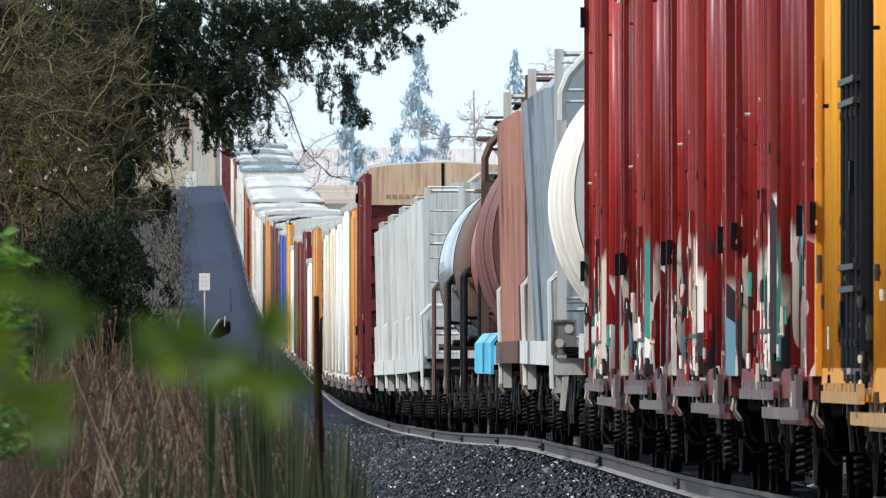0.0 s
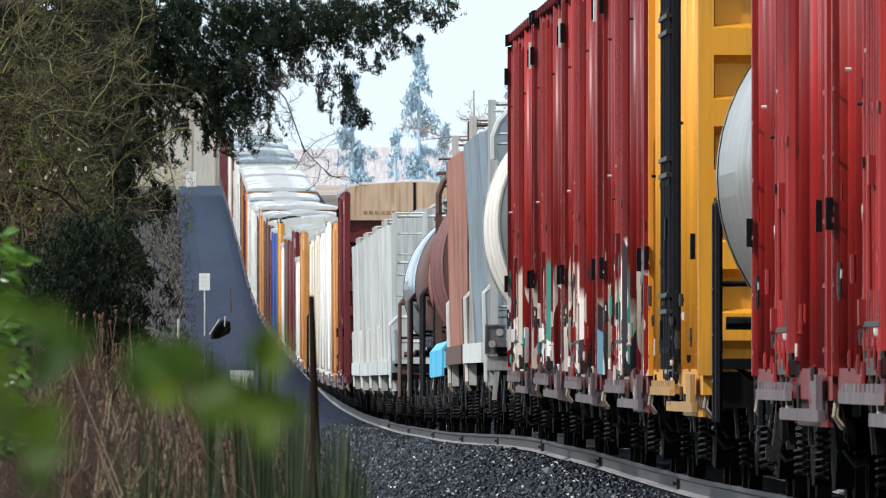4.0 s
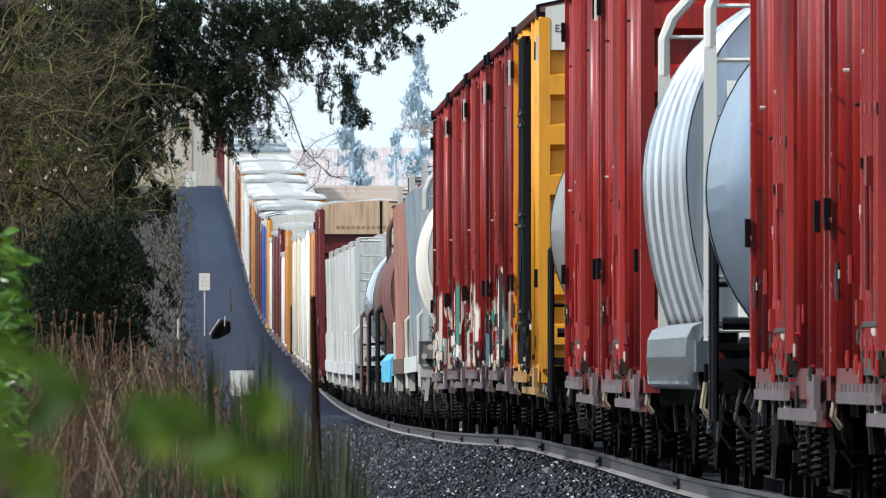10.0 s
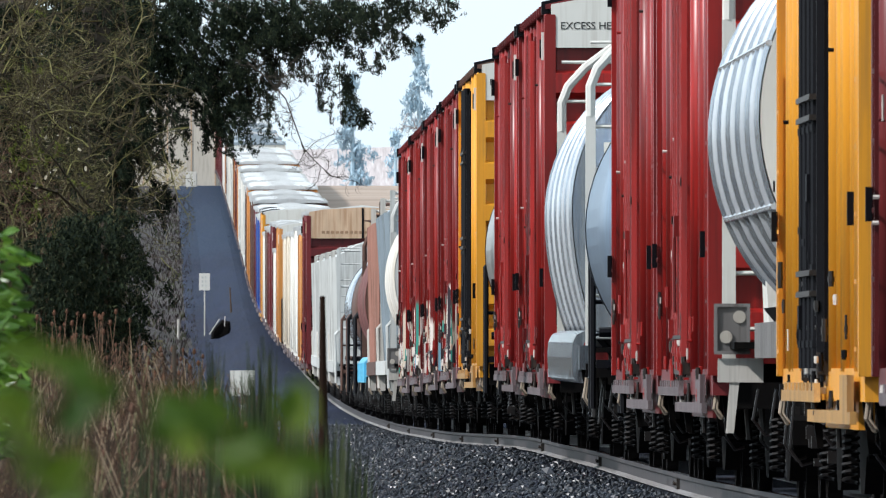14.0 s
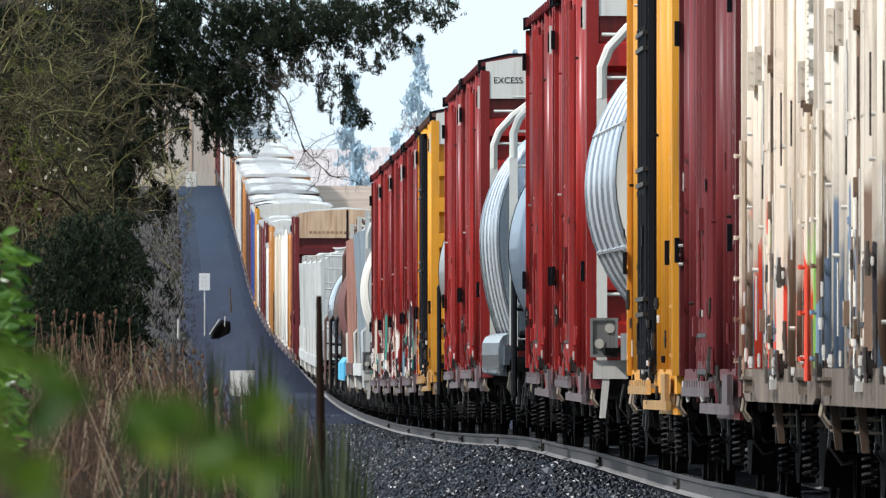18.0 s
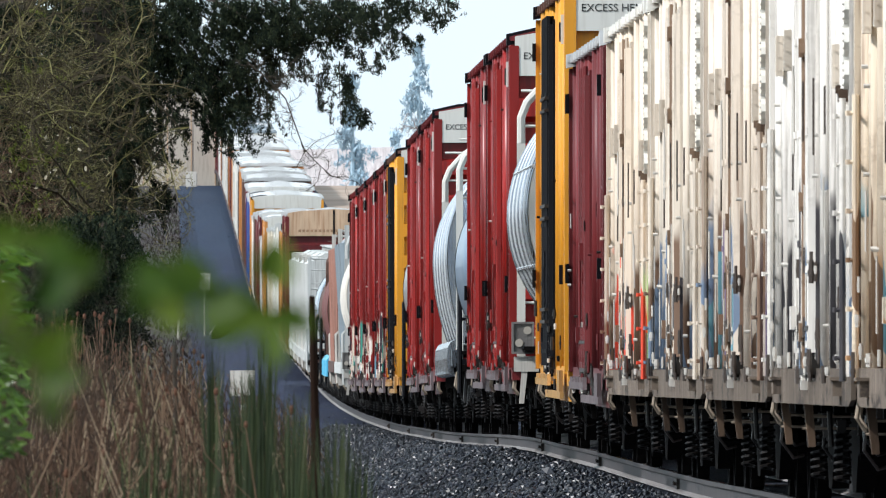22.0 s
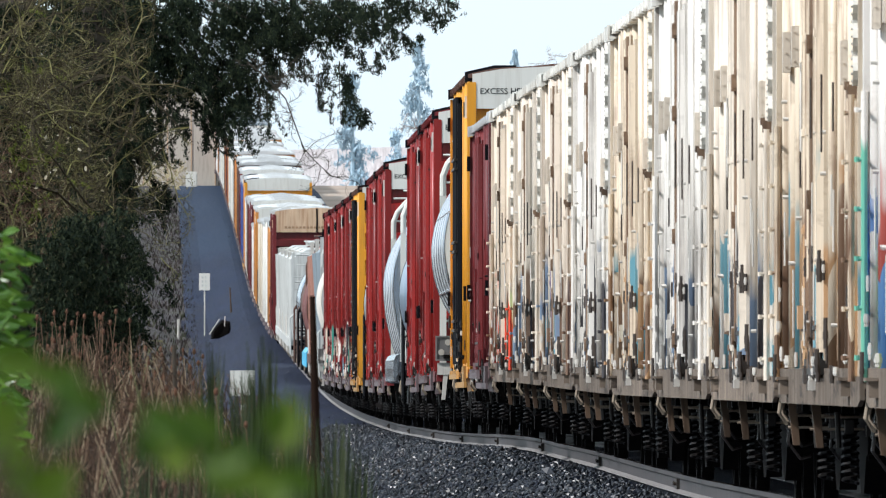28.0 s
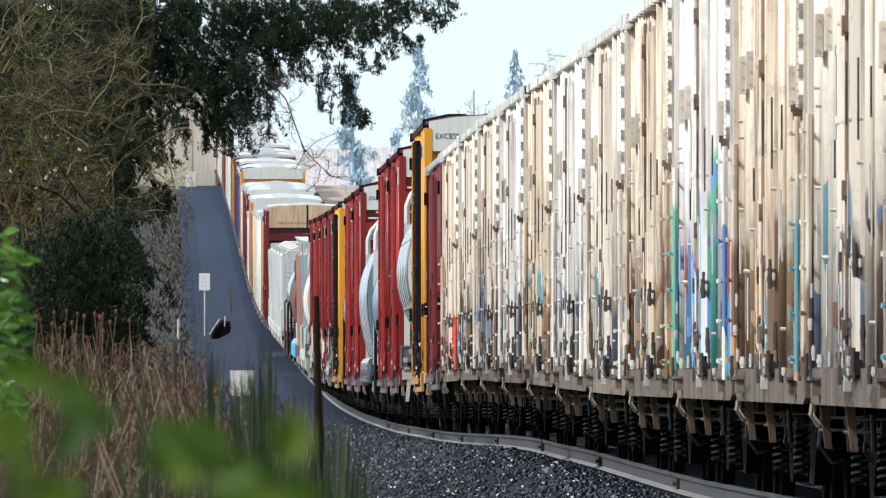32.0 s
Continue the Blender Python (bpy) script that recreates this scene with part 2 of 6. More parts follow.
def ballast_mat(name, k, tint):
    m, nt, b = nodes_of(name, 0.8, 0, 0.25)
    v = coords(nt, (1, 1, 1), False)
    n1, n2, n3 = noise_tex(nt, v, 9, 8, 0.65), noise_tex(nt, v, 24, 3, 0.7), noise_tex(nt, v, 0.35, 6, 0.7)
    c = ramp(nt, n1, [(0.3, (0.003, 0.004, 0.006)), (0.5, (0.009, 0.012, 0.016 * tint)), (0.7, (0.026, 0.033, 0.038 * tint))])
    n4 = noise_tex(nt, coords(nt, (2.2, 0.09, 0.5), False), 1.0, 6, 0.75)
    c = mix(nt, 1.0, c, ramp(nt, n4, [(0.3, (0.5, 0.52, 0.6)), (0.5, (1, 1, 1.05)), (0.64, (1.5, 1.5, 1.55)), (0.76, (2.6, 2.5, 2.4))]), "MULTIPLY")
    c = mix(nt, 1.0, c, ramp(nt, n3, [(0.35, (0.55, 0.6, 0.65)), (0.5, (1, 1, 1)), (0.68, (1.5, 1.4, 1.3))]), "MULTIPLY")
    # distance haze goes into the colour: k mixes in more blue
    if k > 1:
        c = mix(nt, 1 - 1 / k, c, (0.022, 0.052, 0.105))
    link(nt, c, b.inputs["Base Color"])
    bump(nt, b, n2, 1.0, 0.06)
    return m


BALLAST = ballast_mat("wet_ballast", 1, 1.3)
# farther stretches of the same ballast, with air haze put into their colour
HAZED = ballast_mat("hazed_pale_ballast", 1.7, 1.6)
HALF_HAZED = ballast_mat("half_hazed_ballast", 1.3, 1.9)
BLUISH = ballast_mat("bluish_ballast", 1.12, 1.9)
STONE = island("ballast_stone", [(0, (0.0013, 0.002, 0.0042)), (0.6, (0.003, 0.0044, 0.0092)), (0.9, (0.01, 0.0135, 0.024)), (1, (0.07, 0.075, 0.085))], 0.36, 0.4)
EARTH = rough_stuff("leaf_litter_earth", [(0.3, (0.022, 0.017, 0.013)), (0.5, (0.05, 0.038, 0.028)), (0.7, (0.06, 0.062, 0.03))], 0.6, 0.95, 0.6, 0.1, fine=6)
# brush of the far bank, with some purple haze in its colour
BRUSH = rough_stuff("pale_leafless_brush", [(0.3, (0.036, 0.031, 0.034)), (0.5, (0.062, 0.053, 0.055)), (0.7, (0.066, 0.076, 0.048))], 0.35, 0.95, 0.8, 0.2, fine=2.5)
WOOD = paint("weathered_wood", (0.10, 0.065, 0.04), 0.85, 0.5)
BARK = paint("dark_bark", (0.05, 0.042, 0.032), 0.9, 0.4)
NEEDLE = island("fir_needles", [(0, (0.006, 0.011, 0.008)), (0.6, (0.016, 0.025, 0.015)), (1, (0.045, 0.056, 0.028))], 0.85, 0.08)
TWIG = island("mossy_twigs", [(0, (0.016, 0.012, 0.007)), (0.4, (0.05, 0.04, 0.021)), (0.75, (0.105, 0.09, 0.042)), (0.95, (0.17, 0.165, 0.055)), (1, (0.32, 0.28, 0.19))], 0.85, 0.2)
DRY = island("dry_weeds", [(0, (0.018, 0.011, 0.007)), (0.55, (0.045, 0.024, 0.014)), (0.8, (0.08, 0.045, 0.026)), (0.95, (0.25, 0.19, 0.13)), (1, (0.07, 0.09, 0.03))], 0.85, 0.2)
BRAMBLE = island("brown_brambles", [(0, (0.02, 0.011, 0.008)), (0.5, (0.07, 0.035, 0.022)), (0.85, (0.13, 0.07, 0.045)), (1, (0.2, 0.15, 0.1))], 0.85, 0.2)
BANKWEED = island("muted_bank_weeds", [(0, (0.032, 0.028, 0.028)), (0.6, (0.055, 0.047, 0.046)), (0.9, (0.05, 0.058, 0.036)), (1, (0.1, 0.085, 0.07))], 0.9, 0.1)
DEADLEAF = island("withered_leaves", [(0, (0.2, 0.16, 0.1)), (1, (0.5, 0.46, 0.36))], 0.8, 0.2, 0.2)
MOSS = island("yellow_green_moss", [(0, (0.05, 0.06, 0.012)), (1, (0.13, 0.15, 0.03))], 0.9, 0.1)
STALK = island("pale_dry_stalks", [(0, (0.045, 0.027, 0.018)), (0.6, (0.11, 0.068, 0.042)), (1, (0.34, 0.26, 0.18))], 0.85, 0.2)
TEASEL = paint("teasel_head", (0.13, 0.06, 0.035), 0.9, 0.3)
GRASSM = island("green_grass", [(0, (0.013, 0.022, 0.009)), (0.6, (0.026, 0.042, 0.014)), (1, (0.06, 0.07, 0.028))], 0.7, 0.3, 0.25)
LEAF = island("laurel_leaf", [(0, (0.03, 0.085, 0.01)), (0.6, (0.08, 0.18, 0.018)), (1, (0.15, 0.28, 0.035))], 0.3, 0.5, 0.3)
SPROUT = island("fresh_leaf", [(0, (0.03, 0.075, 0.007)), (0.6, (0.075, 0.13, 0.011)), (1, (0.13, 0.19, 0.02))], 0.5, 0.3, 0.4)


# ---- geometry helpers ----
def box(bm, x0, x1, y0, y1, z0, z1):
    vs = [bm.verts.new(p) for p in ((x0, y0, z0), (x1, y0, z0), (x1, y1, z0), (x0, y1, z0), (x0, y0, z1), (x1, y0, z1), (x1, y1, z1), (x0, y1, z1))]
    for f in ((0, 3, 2, 1), (4, 5, 6, 7), (0, 1, 5, 4), (1, 2, 6, 5), (2, 3, 7, 6), (3, 0, 4, 7)):
        bm.faces.new([vs[i] for i in f])
    return vs


def rod(bm, a, b, r, n=6, r2=None):
    a, b = Vector(a), Vector(b)
    d = (b - a).normalized()
    u = d.orthogonal().normalized()
    w = d.cross(u)
    r2 = r if r2 is None else r2
    rings = []
    for p, q in ((a, r), (b, r2)):
        rings.append([bm.verts.new(p + (u * math.cos(i * math.tau / n) + w * math.sin(i * math.tau / n)) * q) for i in range(n)])
    for i in range(n):
        bm.faces.new((rings[0][i], rings[0][(i + 1) % n], rings[1][(i + 1) % n], rings[1][i]))
    bm.faces.new(rings[0][::-1])
    bm.faces.new(rings[1])


def tube(bm, pts, r, n=6):
    """One round skin along a bent line."""
    ps = [Vector(p) for p in pts]
    rings, u = [], None
    for i, p in enumerate(ps):
        d = (ps[min(i + 1, len(ps) - 1)] - ps[max(i - 1, 0)]).normalized()
        u = d.orthogonal().normalized() if u is None else (u - d * u.dot(d)).normalized()
        w = d.cross(u)
        rings.append([bm.verts.new(p + (u * math.cos(k * math.tau / n) + w * math.sin(k * math.tau / n)) * r) for k in range(n)])
    for s, t in zip(rings, rings[1:]):
        for k in range(n):
            bm.faces.new((s[k], s[(k + 1) % n], t[(k + 1) % n], t[k]))
    bm.faces.new(rings[0][::-1])
    bm.faces.new(rings[-1])


def loft(bm, sections, caps=True):
    """Skin over closed outlines that have the same number of points."""
    rings = [[bm.verts.new(p) for p in s] for s in sections]
    n = len(rings[0])
    for a, b in zip(rings, rings[1:]):
        for i in range(n):
            bm.faces.new((a[i], a[(i + 1) % n], b[(i + 1) % n], b[i]))
    if caps:
        bm.faces.new(rings[0][::-1])
        bm.faces.new(rings[-1])


def mesh_of(bm, material, name="m", smooth=False):
    bmesh.ops.recalc_face_normals(bm, faces=bm.faces[:])
    me = bpy.data.meshes.new(name)
    bm.to_mesh(me)
    bm.free()
    me.materials.append(material)
    if smooth:
        me.polygons.foreach_set("use_smooth", [True] * len(me.polygons))
    return me


def place(name, me, parent=None, at=(0, 0, 0), label="", rot=(0, 0, 0)):
    ob = new(name, me)
    ob.location, ob.rotation_euler = at, rot
    if parent:
        ob.parent = parent
    if label:
        ob["label"] = label
    return ob


def part(name, bm, material, parent, label="", smooth=False):
    return place(name, mesh_of(bm, material, name, smooth), parent, (0, 0, 0), label)


def raw(name, verts, faces, material, smooth=False):
    me = bpy.data.meshes.new(name)
    me.from_pydata([tuple(v) for v in verts], [], [tuple(f) for f in faces])
    me.materials.append(material)
    if smooth:
        me.polygons.foreach_set("use_smooth", [True] * len(me.polygons))
    return me


# ---- the track's line ----
def side_x(d):
    """Where the left sides of the cars run."""
    if d < 0:
        return 3.98 - 0.0124 * d
    k = min(d, 1150) / 1000
    x = 1.3818 * k ** 3 - 2.6665 * k ** 2 - 12.4074 * k + 3.9819
    return x - max(0, d - 1150) * 0.0136


def mid_x(d):
    return side_x(d) + 1.6


PROFILE = [(-500, 1.2), (-200, -0.5), (0, -1.1), (100, -1.58), (163, -1.944), (189, -2.1), (211, -2.2), (239, -2.318), (256, -2.41), (275, -2.505), (298, -2.667), (318, -2.834),
           (355, -3.13), (392, -3.38), (438, -3.67), (510, -4.0), (588, -4.17), (640, -4.1), (700, -3.97), (767, -3.75), (858, -3.15), (925, -2.42), (972, -1.7),
           (1035, -0.76), (1109, 0.2), (1250, 2.05), (1400, 3.9), (1500, 4.8), (1650, 5.0), (1900, 3.5), (2400, -2), (5000, -30)]


def rail_z(d):
    for i in range(len(PROFILE) - 1):
        if PROFILE[i][0] <= d <= PROFILE[i + 1][0]:
            break
    p = [PROFILE[max(0, min(len(PROFILE) - 1, i + k))] for k in (-1, 0, 1, 2)]
    h = p[2][0] - p[1][0]
    t = (d - p[1][0]) / h
    m1 = (p[2][1] - p[0][1]) / max(1, p[2][0] - p[0][0]) * h
    m2 = (p[3][1] - p[1][1]) / max(1, p[3][0] - p[1][0]) * h
    return (2 * t ** 3 - 3 * t * t + 1) * p[1][1] + (t ** 3 - 2 * t * t + t) * m1 + (-2 * t ** 3 + 3 * t * t) * p[2][1] + (t ** 3 - t * t) * m2


def ground_drop(d, u):
    """Height of the ground against the rail's top, u metres to the right of the track's middle."""
    a = abs(u)
    if a < 1.75:
        z = -0.2
    elif a < 3.4:
        z = -0.2 - (a - 1.75) * 0.5
    elif a < 5.2:
        z = -1.03
    else:
        rise = 0.5 if u < 0 else 0.1
        z = -1.03 + min(a - 5.2, 6) * rise * (0.35 if d < 250 else 0.6)
    if d > 1150:
        k = min(1, (d - 1150) / 250)
        z = z * (1 - k) - 0.25 * k
    return z


# ---- ground ----
ds = np.concatenate([np.arange(-600, 60, 40), np.arange(60, 200, 5), np.arange(200, 480, 1.5), np.arange(480, 1000, 4), np.arange(1000, 1500, 8), np.array([1520, 1560, 1650, 1800, 2000, 2400, 3000, 4000, 5200])])
us = np.concatenate([np.array([-3000, -1200, -500, -200, -90, -45, -28, -20, -15, -12, -9, -7.5, -6.4, -5.6]), np.arange(-5.2, -1.3, 0.2), np.array([-0.7, 0, 0.7, 1.4, 1.75, 2.4, 3.4, 5.2, 8, 12, 20, 40, 90, 200, 500, 1200, 3000])])
gv, gf, gm = [], [], []
rsg = np.random.RandomState(8)
for d in ds:
    zr, mx = rail_z(d), mid_x(d)
    for u in us:
        z = zr + ground_drop(d, u)
        if abs(u) > 20:
            z = zr + ground_drop(d, math.copysign(20, u)) + (abs(u) - 20) * 0.002
        j = 0.035 if -4.6 < u < -1.4 else 0.0
        z += j * noise.noise(Vector((u * 3.1, d * 1.7, 0))) + (0.25 * noise.noise(Vector((u * 0.4, d * 0.06, 3))) if u < -5.3 and u > -30 else 0)
        gv.append((mx + u, d, z))
nu = len(us)
for i in range(len(ds) - 1):
    for k in range(nu - 1):
        gf.append((i * nu + k, i * nu + k + 1, (i + 1) * nu + k + 1, (i + 1) * nu + k))
        um = (us[k] + us[k + 1]) / 2
        edge = -4.4 + 0.25 * noise.noise(Vector((0, ds[i] * 0.02, 8)))
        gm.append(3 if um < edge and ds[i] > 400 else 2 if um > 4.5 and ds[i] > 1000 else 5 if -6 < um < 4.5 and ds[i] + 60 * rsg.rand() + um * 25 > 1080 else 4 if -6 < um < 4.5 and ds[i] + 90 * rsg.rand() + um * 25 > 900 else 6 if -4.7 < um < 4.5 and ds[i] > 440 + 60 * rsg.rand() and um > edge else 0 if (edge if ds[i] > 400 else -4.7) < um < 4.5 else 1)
gme = raw("ground", gv, gf, BALLAST)
gme.materials.append(EARTH)
gme.materials.append(FIELD)
gme.materials.append(BRUSH)
gme.materials.append(HALF_HAZED)
gme.materials.append(HAZED)
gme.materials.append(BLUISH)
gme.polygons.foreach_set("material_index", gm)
ground = tagged(new("ground", gme), "wet dark ballast bed between brown leaf-littered banks", "ground", kind="structure")

# rails: head, web and foot swept along the line
RAIL_SEC = [(-0.036, 0), (0.036, 0), (0.036, -0.04), (0.009, -0.055), (0.009, -0.15), (0.07, -0.17), (0.07, -0.18), (-0.07, -0.18), (-0.07, -0.17), (-0.009, -0.15), (-0.009, -0.055), (-0.036, -0.04)]
for off in (-0.75, 0.75):
    bm = bmesh.new()
    secs = []
    for d in np.concatenate([np.arange(-500, 100, 50), np.arange(100, 700, 3), np.arange(700, 1700, 12)]):
        zr, mx = rail_z(d), mid_x(d) + off
        wob = 0.02 * noise.noise(Vector((d * 0.02, off, 2)))
        secs.append([(mx + a + wob, d, zr + c) for a, c in RAIL_SEC])
    loft(bm, secs)
    for q, f in enumerate(bm.faces):
        f.material_index = 1 if q % 12 in (0,) else 2 if q % 12 in (7, 8) else 0
    rail_me = mesh_of(bm, RAILM, "rail")
    rail_me.materials.append(RAIL_TOP)
    rail_me.materials.append(RAIL_FOOT)
    tagged(place("rail", rail_me), "steel rail with a shiny worn head", "rail", "track rails", "structure")

# bolted joint bars on the rail beside the ballast
bm = bmesh.new()
box(bm, -0.045, -0.008, -0.45, 0.45, -0.15, -0.05)
box(bm, -0.037, 0.037, -0.012, 0.012, -0.045, 0.002)
for q in (-0.35, -0.15, 0.15, 0.35):
    rod(bm, (-0.065, q, -0.1), (-0.04, q, -0.1), 0.018, 6)
joint_me = mesh_of(bm, HARD, "rail_joint")
for i in range(9):
    d = 163 + i * 35.7
    tagged(place("rail_joint", joint_me, None, (mid_x(d) - 0.75, d, rail_z(d)), rot=(0, 0, 0.013)), "dark bolted joint bar on the rail", "rail joint", "rail joints", "structure")

# cross ties, bedded in the ballast
bm = bmesh.new()
box(bm, -1.25, 1.25, -0.115, 0.115, -0.4, -0.21)
bmesh.ops.bevel(bm, geom=bm.edges[:], offset=0.015, segments=1)
tie_me = mesh_of(bm, WOOD, "tie")
for i in range(280):
    d = 165 + i * 0.9
    tagged(place("tie", tie_me, None, (mid_x(d), d, rail_z(d)), rot=(0, 0, 0.013)), "weathered wooden cross tie in the ballast", "tie", "track ties", "structure")

# loose stones: jittered many-faced lumps
rs = np.random.RandomState(4)
PH = (1 + 5 ** 0.5) / 2
ICO = np.array([(-1, PH, 0), (1, PH, 0), (-1, -PH, 0), (1, -PH, 0), (0, -1, PH), (0, 1, PH), (0, -1, -PH), (0, 1, -PH), (PH, 0, -1), (PH, 0, 1), (-PH, 0, -1), (-PH, 0, 1)]) / 1.9
ICF = np.array([(0, 11, 5), (0, 5, 1), (0, 1, 7), (0, 7, 10), (0, 10, 11), (1, 5, 9), (5, 11, 4), (11, 10, 2), (10, 7, 6), (7, 1, 8), (3, 9, 4), (3, 4, 2), (3, 2, 6), (3, 6, 8), (3, 8, 9), (4, 9, 5), (2, 4, 11), (6, 2, 10), (8, 6, 7), (9, 8, 1)])
NS, NF = 56000, 500
sd_ = np.concatenate([150 + 330 * rs.rand(NS - NF) ** 1.15, 470 + 930 * rs.rand(NF)])
su = -4.9 + 4.0 * rs.rand(NS)
ss = (0.012 + 0.022 * rs.rand(NS) ** 2) * np.where(rs.rand(NS) < 0.004, 2.0, 1.0) * np.where(np.arange(NS) >= NS - NF, 1.15, 1.0)
sc = np.array([(mid_x(d) + u, d, rail_z(d) + ground_drop(d, u) + s * 0.35) for d, u, s in zip(sd_, su, ss)])
sv = ICO[None] * (0.6 + 0.75 * rs.rand(NS, 12, 1)) * ss[:, None, None] * (0.7 + 0.6 * rs.rand(NS, 1, 3)) + sc[:, None, :]
sf = (ICF[None] + 12 * np.arange(NS)[:, None, None]).reshape(-1, 3)
tagged(new("ballast_stones", raw("ballast_stones", sv.reshape(-1, 3).tolist(), sf.tolist(), STONE)), "loose wet crushed ballast stones beside the rail", "gravel", kind="stuff")


# ---- train cars; x across, y forward, z up from the rail ----
def spring_coil(bm, x, y, z0, z1, r, turns=5):
    pts = []
    n = turns * 8
    for i in range(n + 1):
        a = i / 8 * math.tau
        pts.append(Vector((x + r * math.cos(a), y + r * math.sin(a), z0 + (z1 - z0) * i / n)))
    tube(bm, pts, 0.013, 5)


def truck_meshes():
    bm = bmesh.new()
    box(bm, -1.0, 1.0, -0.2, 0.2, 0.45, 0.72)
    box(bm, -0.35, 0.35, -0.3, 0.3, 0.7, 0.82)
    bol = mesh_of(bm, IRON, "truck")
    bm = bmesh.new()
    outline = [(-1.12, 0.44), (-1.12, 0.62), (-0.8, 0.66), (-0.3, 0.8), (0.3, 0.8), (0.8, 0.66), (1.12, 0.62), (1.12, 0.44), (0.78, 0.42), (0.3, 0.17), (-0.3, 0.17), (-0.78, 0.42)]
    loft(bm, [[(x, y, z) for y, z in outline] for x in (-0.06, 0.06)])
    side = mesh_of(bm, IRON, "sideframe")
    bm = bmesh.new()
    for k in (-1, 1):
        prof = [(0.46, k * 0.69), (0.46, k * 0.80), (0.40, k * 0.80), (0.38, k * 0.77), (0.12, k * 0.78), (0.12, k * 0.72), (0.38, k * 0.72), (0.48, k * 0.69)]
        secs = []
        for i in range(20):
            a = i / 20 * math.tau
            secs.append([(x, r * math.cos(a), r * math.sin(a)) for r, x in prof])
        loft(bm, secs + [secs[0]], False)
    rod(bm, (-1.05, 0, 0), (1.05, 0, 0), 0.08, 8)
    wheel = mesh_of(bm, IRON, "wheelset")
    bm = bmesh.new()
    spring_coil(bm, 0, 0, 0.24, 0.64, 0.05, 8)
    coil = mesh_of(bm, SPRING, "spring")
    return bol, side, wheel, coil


TRUCK = truck_meshes()


def add_truck(parent, y):
    bol, side, wheel, coil = TRUCK
    t = place("truck", bol, parent, (0, y, 0), "near-black cast-iron truck")
    for s in (-1, 1):
        place("sideframe", side, t, (s * 1.0, 0, 0), rot=(0, 0, 0 if s < 0 else math.pi))
        place("wheelset", wheel, t, (0, s * 0.89, 0.46))
        for k, q in ((1.14, 0.0),) if s > 0 else ((1.14, -0.05),):
            place("spring", coil, t, (s * k, q, 0), "worn steel coil spring")


def end_gear(parent, half, col):
    for s in (-1, 1):
        bm = bmesh.new()
        rod(bm, (0, s * (half - 0.3), 0.85), (0, s * (half + 0.4), 0.85), 0.07, 8)
        box(bm, -0.14, 0.14, s * (half + 0.47) - 0.1, s * (half + 0.47) + 0.1, 0.7, 1.0)
        part("coupler", bm, IRON, parent)
    bm = bmesh.new()
    tube(bm, [(-0.35, -half, 0.75), (-0.37, -half - 0.25, 0.5), (-0.3, -half - 0.4, 0.35), (-0.2, -half - 0.5, 0.5)], 0.025)
    part("air_hose", bm, BLACKP, parent)
    # brake rigging and hangers low along the side
    rr = random.Random(int(half * 1000))
    bm = bmesh.new()
    for i in range(18):
        y, x, z = rr.uniform(-half + 0.4, half - 0.4), rr.uniform(-1.3, -0.95), rr.uniform(0.35, 0.8)
        kind = i % 3
        if kind == 0:
            rod(bm, (x, y, z), (x + rr.uniform(-0.03, 0.03), y, min(0.95, z + rr.uniform(0.15, 0.45))), rr.uniform(0.012, 0.03), 6)
        elif kind == 1:
            tube(bm, [(x, y, 0.85), (x - 0.04, y, z), (x + 0.05, y, z - 0.12), (x + 0.12, y + 0.1, z - 0.1)], 0.012, 5)
        else:
            box(bm, x - 0.03, x + 0.03, y - 0.05, y + 0.05, z - 0.03, z + rr.uniform(0.02, 0.06))
    tagged(part("brake_rigging", bm, RIG, parent, "oily rods and hangers under the floor"), kind="stuff")
    hook = bmesh.new()
    tube(hook, [(-1.49, -half + 0.1, 0.9), (-1.52, -half + 0.1, 0.7), (-1.47, -half + 0.12, 0.63), (-1.45, -half + 0.4, 0.63), (-1.49, -half + 0.42, 0.7), (-1.47, -half + 0.42, 0.9)], 0.014)
    part("stirrup", hook, STEP, parent, "worn stirrup steps")


def ladder_mesh(z0, z1, mat, wide=0.42, step=0.4):
    """A ladder that stands out from a side; its rungs run along y."""
    bm = bmesh.new()
    cols = (-wide / 2 - 0.02, -wide / 2 + 0.02, wide / 2 - 0.02, wide / 2 + 0.02)
    zs = [z0]
    n = int((z1 - z0 - 0.15) / step)
    for i in range(n + 1):
        zs += [z0 + 0.1 + i * step, z0 + 0.128 + i * step]
    zs.append(z1)
    grid = [[bm.verts.new((0, y, z)) for y in cols] for z in zs]
    for i in range(len(zs) - 1):
        for k in (0, 1, 2):
            if k != 1 or i % 2 == 1:
                bm.faces.new((grid[i][k], grid[i][k + 1], grid[i + 1][k + 1], grid[i + 1][k]))
    for v in [v for v in bm.verts if not v.link_faces]:
        bm.verts.remove(v)
    bmesh.ops.solidify(bm, geom=bm.faces[:], thickness=0.03)
    return mesh_of(bm, mat, "ladder")


def lettering(body, size, parent, at, mat=INK):
    """Words on a plate that faces back along the train."""
    cu = bpy.data.curves.new("lettering", "FONT")
    cu.body, cu.size, cu.extrude = body, size, 0.002
    cu.materials.append(mat)
    ob = new("lettering", cu)
    ob.location, ob.rotation_euler, ob.parent = at, (math.pi / 2, 0, 0), parent
    return ob


def car(name, label, category):
    e = new(name)
    e.empty_display_size = 0.5
    return tagged(e, label, category, "freight train cars")


